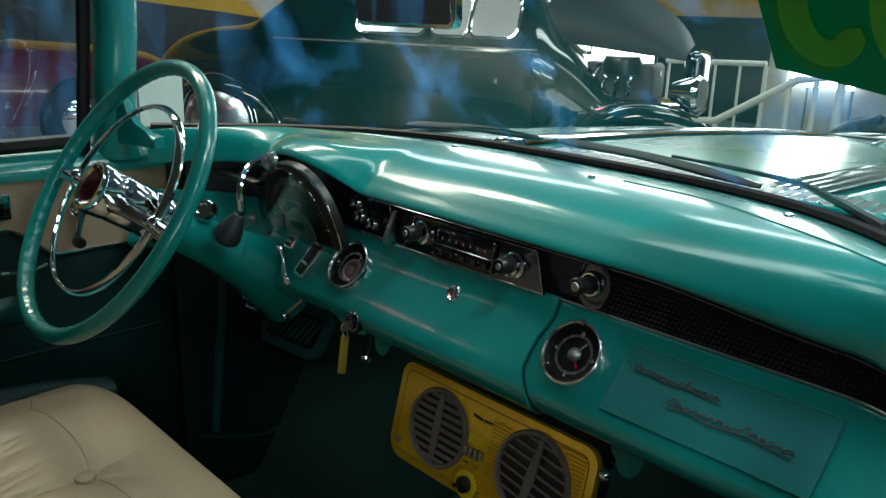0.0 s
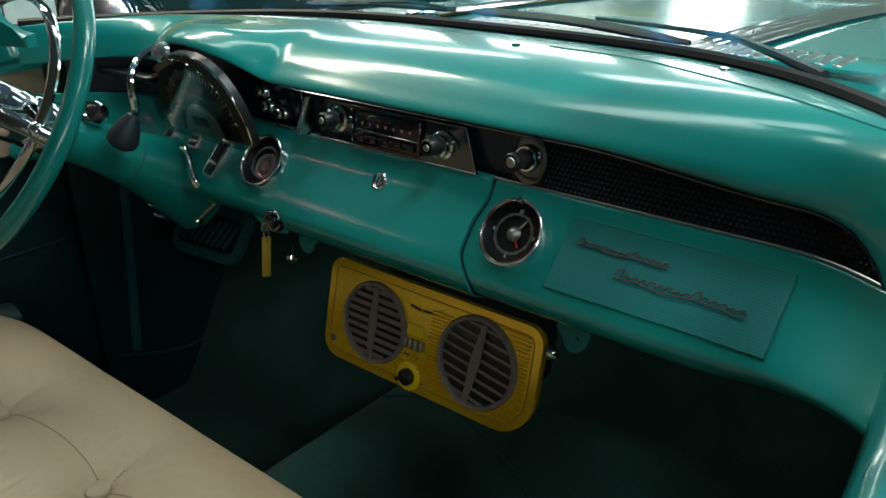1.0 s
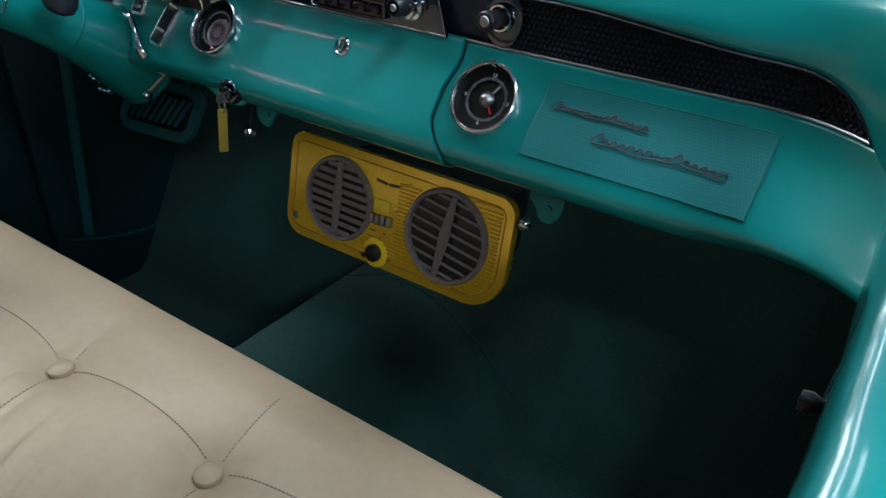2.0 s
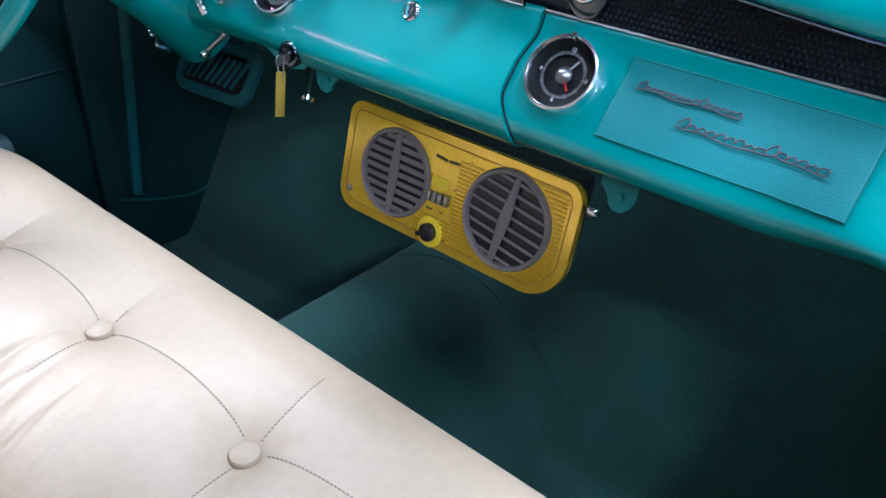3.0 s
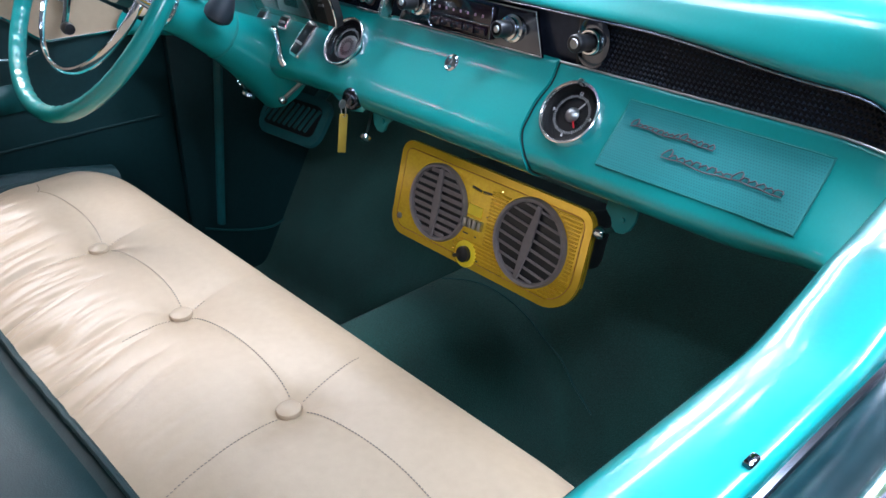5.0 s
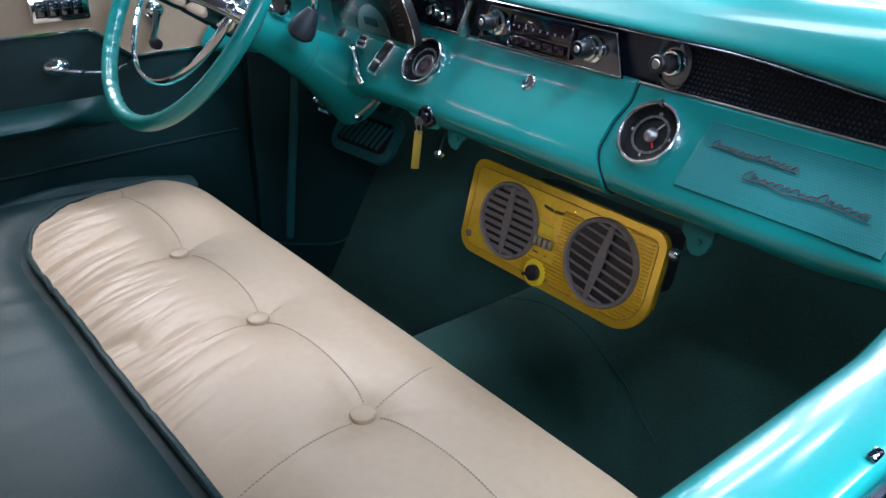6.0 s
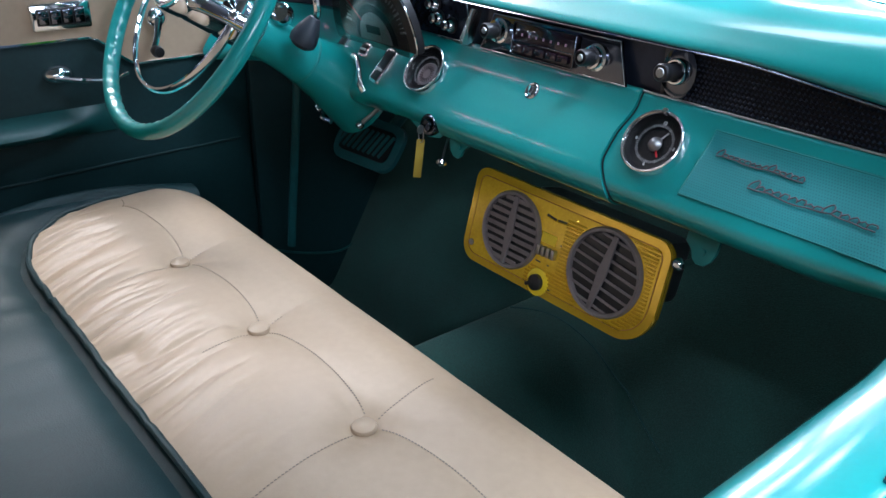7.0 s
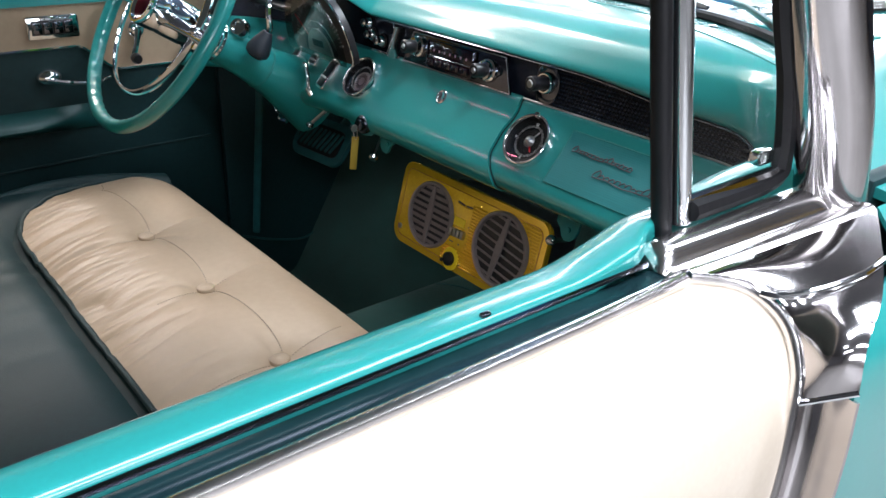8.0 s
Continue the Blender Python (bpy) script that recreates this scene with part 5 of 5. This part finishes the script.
def screen(u, v):
    """The wrapped and raked windscreen, from its foot to the header."""
    x = -0.70 + 1.4 * u
    yt = -0.150 - 0.10 * abs(x / 0.70) ** 3
    return Vector((x * (1 - 0.06 * v), ybase(x) + 0.02 + (yt - ybase(x) - 0.02) * v, 1.0 + 0.43 * v))


part("windscreen", sheet(screen, 60, 14), HAZED, cabin).visible_shadow = False
part("roof", sheet(lambda u, v: Vector((-0.67 + 1.34 * u, -0.17 - 1.6 * v - 0.08 * abs(2 * u - 1) ** 3 * (1 - v), 1.445 + 0.06 * math.sin(math.pi * u) * math.sin(math.pi * (0.15 + 0.75 * v)))), 24, 24, 0.02), CREAM_PAINT, cabin, "cream hardtop roof")
part("headlining", sheet(lambda u, v: Vector((-0.65 + 1.30 * u, -0.20 - 1.55 * v - 0.08 * abs(2 * u - 1) ** 3 * (1 - v), 1.405 + 0.055 * math.sin(math.pi * u) * math.sin(math.pi * (0.15 + 0.75 * v)))), 24, 24, 0.006), HEADLINER, cabin, "grey cloth headlining")
part("windscreen_header", tube([screen(k / 40, 1.0) + Vector((0, 0, 0.004)) for k in range(41)], 0.018, 10, flat=0.7), CHROME, cabin, "chrome windscreen header rail")
louv = part("cowl_vent", box(0.66, 0.09, 0.006, pose(0.16, 0.365, 0.992), 0.002), TEAL, cabin, "slatted cowl air intake")
for k in range(30):
    part("slat", box(0.011, 0.075, 0.003, pose(-0.14 + 0.02 * k, 0.365, 0.9955, 0, 12, 0), 0.001, 1), STEEL, louv)
BLADE = [0.003] + [0.0085] * 11 + [0.007, 0.006, 0.004]
for pts, arm in ((((-0.452, 0.291, 1.010), (-0.315, 0.345, 1.014), (-0.178, 0.374, 1.010)), ((-0.335, 0.330, 1.016), (-0.25, 0.350, 1.019), (-0.19, 0.366, 1.012))),
                 (((-0.150, 0.384, 1.010), (0.06, 0.352, 1.014), (0.268, 0.298, 1.010)), ((0.10, 0.350, 1.022), (0.285, 0.334, 1.018), (0.368, 0.278, 1.016), (0.464, 0.193, 1.010)))):
    wpr = thing("wiper", "black windscreen wiper lying on the cowl", "wiper", "windscreen wipers")
    part("blade", tube(curve_points(pts, 14), BLADE, 8, flat=0.6), RUBBER, wpr)
    rod = curve_points(arm, 12)
    part("arm", tube(rod, [0.0025 + 0.0045 * k / 12 if len(arm) == 4 else 0.0025 for k in range(13)], 8), BLACK, wpr)
for x, y in ((0.367, 0.168), (0.10, 0.15), (-0.20, 0.18)):
    z = min((abs(brow(x, k / 60).y - y), brow(x, k / 60).z) for k in range(60))[1]
    part("dash_screw", lathe([(0.0062, 0), (0.0055, 0.002), (0, 0.003)], pose(x, y, z + 0.0005), 14), CHROME, dash)


def top_at(x, y):
    """The dashboard top's height at x and y."""
    return min((abs(brow(x, k / 90).y - y), brow(x, k / 90).z) for k in range(80))[1]


part("top_seam", tube([(x, y, top_at(x, y) + 0.0002) for x, y, _ in curve_points([(0.14, 0.168, 0), (0.262, 0.157, 0), (0.362, 0.118, 0), (0.447, 0.080, 0), (0.518, 0.043, 0), (0.60, -0.005, 0)], 40)], 0.0013, 6), TEAL_DULL, dash)

for sx in (-0.27, 0.27):
    part("hood_streak", sheet(lambda u, v, sx=sx: bonnet((sx - 0.04 + 0.08 * u + 0.76) / 1.52, 0.05 + 0.90 * v) + Vector((0, 0, 0.006 + 0.004 * math.sin(math.pi * u) + 0.0015 * math.cos(u * 31.4))), 20, 30, 0.004), CHROME, cabin, "ribbed chrome bonnet streak")
nose = part("bonnet_ornament", tube([(0.0, 1.45, 0.925), (0.0, 1.65, 0.93), (0.0, 1.95, 0.895)], [0.01, 0.022, 0.006], 10, flat=0.6), CHROME, cabin, "chrome bonnet ornament")
part("ornament_wing", tube([(-0.22, 1.78, 0.905), (0.0, 1.70, 0.925), (0.22, 1.78, 0.905)], [0.004, 0.014, 0.004], 8, flat=0.4), CHROME, nose)
bag = thing("black_bundle", "black cloth bundle lying on a stand beyond the bonnet", "bag")
part("cloth", sheet(lambda u, v: Vector((-0.43 + 0.19 * math.sin(math.pi * v) * math.cos(2 * math.pi * u) * (1 + 0.25 * noise.noise(Vector((3 * u, 2 * v, 5)))), 2.75 + 0.13 * math.sin(math.pi * v) * math.sin(2 * math.pi * u), 0.77 + 0.09 * math.cos(math.pi * v) * (1 + 0.3 * noise.noise(Vector((math.cos(6.28 * u) * 2, math.sin(6.28 * u) * 2, 3 * v)))))), 28, 16, wrap_u=True), RUBBER, bag)
part("stand", box(0.30, 0.26, 0.69, pose(-0.43, 2.75, 0.345), 0.02), DARK_WALL, bag)

# the rest of the body shell
for sx in (-1, 1):
    part("rear_quarter_panel", sheet(lambda u, v, sx=sx: Vector((sx * (0.74 + 0.10 * (1 - math.exp(-v * 20)) + 0.02 * v), -1.31 - 1.95 * u, 0.952 - 0.05 * u - 0.62 * v)), 20, 20, 0.006), CREAM_PAINT, cabin, "cream rear quarter panel")
    part("rear_pillar", sheet(lambda u, v, sx=sx: Vector((sx * (0.74 - 0.08 * v), -1.55 - 0.30 * v * (1 - u) - 0.50 * u + 0.22 * v * u, 0.95 + 0.49 * v)), 6, 6, 0.012), CREAM_PAINT, cabin)
    for wy in (1.0, -1.95):
        wl = part("wheel", lathe([(0.19, -0.09), (0.32, -0.085), (0.345, -0.04), (0.345, 0.04), (0.32, 0.085), (0.20, 0.09)], facing((sx * 0.70, wy, 0.345), (sx, 0, 0)), 36), RUBBER, cabin, "black tyre with a chrome hubcap")
        part("hubcap", lathe([(0.21, 0.08), (0.20, 0.10), (0.10, 0.125), (0, 0.13)], facing((sx * 0.70, wy, 0.345), (sx, 0, 0)), 32), CHROME, wl)
part("outer_door", sheet(lambda u, v: Vector((-0.775 - 0.07 * (1 - math.exp(-v * 20)) - 0.02 * v, -1.30 + 1.42 * u, 0.945 - 0.60 * v)), 20, 20, 0.006), CREAM_PAINT, cabin, "cream painted outer door skin")
part("boot_lid", sheet(lambda u, v: Vector((-0.80 + 1.60 * u, -2.05 - 1.20 * v, 0.955 - 0.10 * v ** 2)), 16, 12, 0.01), TEAL, cabin, "turquoise boot lid")
part("tail_panel", sheet(lambda u, v: Vector((-0.84 + 1.68 * u, -3.25 - 0.03 * math.sin(3.14 * v), 0.86 - 0.53 * v)), 16, 10, 0.01), TEAL, cabin)
part("nose_panel", sheet(lambda u, v: Vector((-0.84 + 1.68 * u, 1.95 + 0.05 * math.sin(3.14 * v) - 0.25 * abs(2 * u - 1) ** 3, 0.86 - 0.50 * v)), 24, 10, 0.01), TEAL, cabin)
for by, q in ((-3.36, -1), (2.08, 1)):
    part("bumper", tube(curve_points([(-0.86, by - 0.22 * q, 0.45), (-0.6, by - 0.03 * q, 0.45), (0, by, 0.45), (0.6, by - 0.03 * q, 0.45), (0.86, by - 0.22 * q, 0.45)], 24), 0.06, 10, flat=0.6), CHROME, cabin, "chrome bumper bar")
part("rear_window", sheet(lambda u, v: Vector((-0.64 + 1.28 * u, -1.76 - 0.32 * v, 1.43 - 0.47 * v)), 8, 4), GLASS, cabin).visible_shadow = False
part("rear_shelf", box(1.40, 0.40, 0.02, pose(0, -1.88, 0.94), 0.004), GREEN_VINYL, cabin)

# rear-view mirror
mir = thing("mirror", "chrome-backed rear-view mirror hanging behind the windscreen", "mirror")
mm = facing((-0.150, 0.02, 1.236), (0.10, -1, -0.05))
part("case", prism(rounded(0.192, 0.072, 0.012), 0.016, mm @ Matrix.Translation((0, 0, -0.016)), 0.004), CHROME, mir)
part("glass", prism(rounded(0.180, 0.060, 0.008), 0.001, mm @ Matrix.Translation((0, 0, 0.0004)), 0), material("mirror_silver", (0.9, 0.9, 0.9), 0.02, 1.0, vary=0), mir)
part("stem", tube([(-0.150, 0.035, 1.25), (-0.12, 0.05, 1.34), (-0.05, 0.06, 1.43)], 0.006, 8), CHROME, mir)

# ---------------------------------------------------------------- the dark old car
# near-white colour puts the bright daylight beyond into the panes
PALE_GLASS = material("daylight_pale_glass", (0.95, 0.97, 1.0), 0.08, 0.45, vary=0.08, blotch=5, scale=9, coat=1.0)
oc = thing("old_car", "glossy dark green 1940s coupe with chrome hubcaps", "car")
oc.matrix_world = pose(-3.74, 3.55, 0, 0, 0, math.degrees(math.atan2(1.18, 3.05))) @ Matrix.Scale(0.904, 4)


SHAPE = [(-2.95, 0.50, 0.35), (-2.82, 0.84, 0.48), (-2.55, 1.05, 0.58), (-2.2, 1.15, 0.66), (-1.85, 1.19, 0.71), (-1.62, 1.26, 0.73), (-1.40, 1.43, 0.74), (-1.1, 1.54, 0.75), (-0.5, 1.60, 0.77), (0.0, 1.62, 0.77), (0.5, 1.58, 0.76), (0.85, 1.46, 0.74), (1.05, 1.22, 0.70), (1.2, 1.08, 0.62), (1.5, 0.80, 0.50), (1.95, 0.76, 0.40)]
SECTIONS = curve_points(SHAPE, 90)


def coupe(u, v):
    x, top, wid = SECTIONS[round(u * 90)]
    s = math.pi * v
    zz = 0.30 + (top - 0.30) * math.sin(s) ** 0.5
    tuck = 1 - 0.26 * smooth(1.05, 1.5, zz)
    return Vector((x, -wid * math.copysign(abs(math.cos(s)) ** 0.4, math.cos(s)) * tuck, zz))


part("body", sheet(coupe, 90, 48), OLD_PAINT, oc)


def fender(cx, r, wide):
    def f(u, v):
        a = math.pi * (0.02 + 0.96 * u)
        s = math.pi * v
        rad = r + 0.10 * math.sin(s)
        return Vector((cx - 1.25 * rad * math.cos(a), -0.62 - wide * (0.5 - 0.5 * math.cos(s)) + 0.12 * math.cos(a) ** 2, 0.25 + rad * 1.05 * math.sin(a)))
    return f


for cx, nm in ((-1.80, "rear_fender"), (1.78, "front_fender")):
    part(nm, sheet(fender(cx, 0.42, 0.26), 40, 16, 0.02), OLD_PAINT, oc)
    part("fender_trim", tube([Vector((cx - 1.25 * 0.525 * math.cos(a), -0.77, 0.27 + 0.525 * 1.03 * math.sin(a))) for a in [math.pi * k / 30 for k in range(1, 30)]], 0.009, 6), CHROME, oc)
    wl = part("wheel", lathe([(0.20, -0.10), (0.34, -0.09), (0.37, -0.04), (0.37, 0.04), (0.34, 0.09), (0.22, 0.10), (0.20, 0.08)], facing((cx, -0.70, 0.37), (0, -1, 0)), 40), RUBBER, oc)
    part("hubcap", lathe([(0.355, 0.085), (0.352, 0.10)] + [(0.35 * q, 0.10 + 0.20 * (math.sqrt(1.22 - q * q) - math.sqrt(0.22))) for q in (0.98, 0.92, 0.84, 0.74, 0.62, 0.48, 0.32, 0.16, 0.0)], facing((cx, -0.70, 0.37), (0, -1, 0)), 40), HUB, wl)
    for q in (0.385, 0.43):
        part("trim_ring", tube([(cx + q * math.cos(a), -0.80, 0.37 + q * math.sin(a)) for a in [radians(10 * i) for i in range(36)]], 0.007, 6, True), HUB, wl)
for wx, ww in ((-0.15, 0.56), (0.33, 0.28), (0.67, 0.34)):
    wf = facing((wx, -0.700, 1.31), (0, -1, 0.42))
    wd = part("side_window", prism(rounded(ww, 0.28, 0.06), 0.02, wf, 0.0), PALE_GLASS, oc, "side window coloured pale for the daylight behind it")
    part("window_trim", tube([wf @ Vector((a, b, 0.022)) for a, b in rounded(ww + 0.02, 0.30, 0.07)], 0.012, 6, True), CHROME, wd)
part("headlamp", lathe([(0.0, -0.20), (0.06, -0.17), (0.10, -0.06), (0.115, 0.0), (0.10, 0.03), (0, 0.05)], facing((2.08, -0.66, 0.88), (1, -0.25, 0)), 24), CHROME, oc)
part("belt_trim", tube([(x / 10, -0.785 + 0.05 * smooth(0.6, 1.1, x / 10), 1.11) for x in range(-12, 11)], 0.009, 6), CHROME, oc)
part("door_gap", tube([(0.95, -0.72, 0.45), (0.98, -0.735, 0.8), (0.95, -0.72, 1.08)], 0.006, 6), BLACK, oc)
part("grille_shell", box(0.14, 0.46, 0.46, pose(1.98, -0.12, 0.90), 0.07, 4), SMOKE, oc, "upright chrome grille shell")
part("raised_hood", sheet(lambda u, v: Vector((0.92 + 1.02 * u, -0.40 + 0.30 * v * v, 1.17 - 0.10 * u + v * 0.50 * math.sqrt(max(0.0, 1 - 0.96 * u * u)))), 24, 14, 0.02), DARK_WALL, oc, "opened dark bonnet side")
eng = part("engine_block", box(0.55, 0.42, 0.26, pose(1.45, -0.15, 0.90), 0.04, 3), POT, oc, "bare metal engine")
part("air_cleaner", lathe([(0.0, 0.10), (0.12, 0.10), (0.14, 0.06), (0.14, -0.02), (0.05, -0.04), (0.05, -0.14)], pose(1.50, -0.36, 0.98), 24), BLACK, eng)
for k in range(4):
    part("pipe", tube(curve_points([(1.28 + 0.09 * k, -0.34, 0.80), (1.30 + 0.09 * k, -0.40, 0.92), (1.34 + 0.08 * k, -0.34, 1.02)], 8), 0.018, 8), CHROME, eng)
# glowing panel added for the white glare in the engine bay
glare_box = thing("glare_panel", "glowing white panel for the glare in the open engine bay", "work lamp")
glare_box.matrix_world = oc.matrix_world @ pose(0, 0, 0)
part("lit_panel", box(0.46, 0.02, 0.15, pose(1.44, -0.14, 1.06, 0, 4, 0), 0.004), GLARE, glare_box)
part("glare_back", box(0.50, 0.03, 0.19, pose(1.44, -0.11, 1.06, 0, 4, 0), 0.01), BLACK, glare_box)
part("running_board", box(2.1, 0.20, 0.05, pose(0.0, -0.80, 0.34), 0.02), RUBBER, oc)

# red car beyond the driver's window
rc = thing("red_car", "maroon parked car seen through the side window", "car")
rc.matrix_world = pose(-6.8, 0.4, 0, 0, 0, 80)
part("body", sheet(lambda u, v: Vector((-2.1 + 4.2 * u, -0.85 * math.cos(math.pi * v) * (0.85 + 0.15 * math.sin(math.pi * u)), 0.3 + 0.62 * math.sin(math.pi * v) ** 0.5 * (0.75 + 0.25 * math.sin(math.pi * u) ** 0.5))), 40, 24), MAROON, rc)
part("cabin", sheet(lambda u, v: Vector((-1.0 + 1.9 * u, -0.66 * math.cos(math.pi * v) * (0.8 + 0.2 * math.sin(math.pi * u)), 0.85 + 0.55 * math.sin(math.pi * v) ** 0.5 * math.sin(math.pi * (0.08 + 0.84 * u)) ** 0.6)), 30, 20), DARK_WALL, rc)
for cx in (-1.35, 1.35):
    wl = part("wheel", lathe([(0.18, -0.09), (0.31, -0.08), (0.33, 0), (0.31, 0.08), (0.18, 0.09)], facing((cx, -0.80, 0.33), (0, -1, 0)), 28), RUBBER, rc)
    part("hubcap", lathe([(0.19, 0.08), (0.12, 0.11), (0, 0.12)], facing((cx, -0.80, 0.33), (0, -1, 0)), 24), CHROME, wl)

# handrails
rl = thing("handrail", "white painted tubular ramp handrail", "handrail", "handrails")
part("rail", tube([(-1.95, 3.6, 0.02), (-1.95, 3.6, 0.635), (-1.60, 3.6, 0.662), (-1.155, 3.6, 0.927), (-0.932, 3.6, 0.945), (-0.95, 3.6, 0.02)], 0.022, 10), RAIL, rl)
for x in (-1.20, -1.06, -1.6):
    part("post", tube([(x, 3.6, 0.0), (x, 3.6, 0.65 if x < -1.5 else 0.93)], 0.015, 8), RAIL, rl)
rl = thing("handrail", "white painted tubular handrail with posts", "handrail", "handrails")
part("rail", tube([(-3.45, 6.0, 0.84), (-2.50, 6.0, 0.87)], 0.024, 10), RAIL, rl)
for k in range(5):
    part("post", tube([(-3.42 + 0.23 * k, 6.0, 0.0), (-3.42 + 0.23 * k, 6.0, 0.85)], 0.02 if k == 4 else 0.013, 8), RAIL, rl)

# green decal with lime letter shapes on the windscreen
bn = thing("windscreen_decal", "green decal with large lime curved letter shapes on the windscreen", "decal")


def on_glass(a, b, off):
    """A place of the decal's drawing on the windscreen's inner face."""
    u = 0.8548 + 0.1843 * a + 0.0665 * b - 0.0651 * a * b - 0.0184 * a * a - 0.0219 * b * b
    v = 0.5474 + 0.0003 * a + 0.4317 * b - 0.1067 * a * b + 0.0017 * a * a - 0.1201 * b * b
    return screen(u, v) + Vector((-0.1, -0.7, -0.7)) * off


def decal_film(u, v):
    a0, b0 = -0.29 + 0.91 * u, -0.26 - 0.175 * u
    a1 = -0.62 + 1.24 * u
    return on_glass(a0 + (a1 - a0) * v, b0 + (0.60 - b0) * v, 0.0018)


part("film", sheet(decal_film, 30, 24, 0.0006), BANNER, bn)
part("film_edge", tube([decal_film(0.0, k / 20) for k in range(21)], 0.0007, 6), CARD, bn, "pale peeling edge")


def ribbon(points, widths, off):
    """A flat stroke of varying width along a smooth line of the decal's drawing."""
    mid = curve_points([(a, b, 0) for a, b in points], 48)

    def f(u, v):
        k = int(round(u * 48))
        t = (mid[min(48, k + 1)] - mid[max(0, k - 1)]).normalized()
        w = along([(q,) for q in widths], u)[0] * math.sqrt(max(0.02, 1 - max(0.0, (u - 0.94) / 0.06) ** 2))
        q = mid[k] + Vector((-t.y, t.x, 0)) * w * (v - 0.5)
        return on_glass(q.x, q.y, off)
    return sheet(f, 48, 4)


CEE = ((0.06, 0.42), (-0.12, 0.43), (-0.24, 0.28), (-0.262, 0.08), (-0.215, -0.07), (-0.13, -0.16), (-0.035, -0.175), (0.005, -0.13), (-0.02, -0.07))
OH = [(0.34 + 0.22 * math.cos(radians(a)), 0.10 + 0.32 * math.sin(radians(a))) for a in range(60, 421, 30)]
part("letter_outline", ribbon([(a - 0.02, b - 0.015) for a, b in CEE], (0.12, 0.16, 0.17, 0.16, 0.14, 0.13, 0.14, 0.14, 0.11), 0.0032), OLIVE, bn)
part("letter", ribbon(CEE, (0.10, 0.13, 0.14, 0.13, 0.12, 0.11, 0.12, 0.13, 0.10), 0.0040), LIME, bn)
part("letter", ribbon(OH, (0.12, 0.14, 0.12, 0.14, 0.12), 0.0040), LIME, bn)
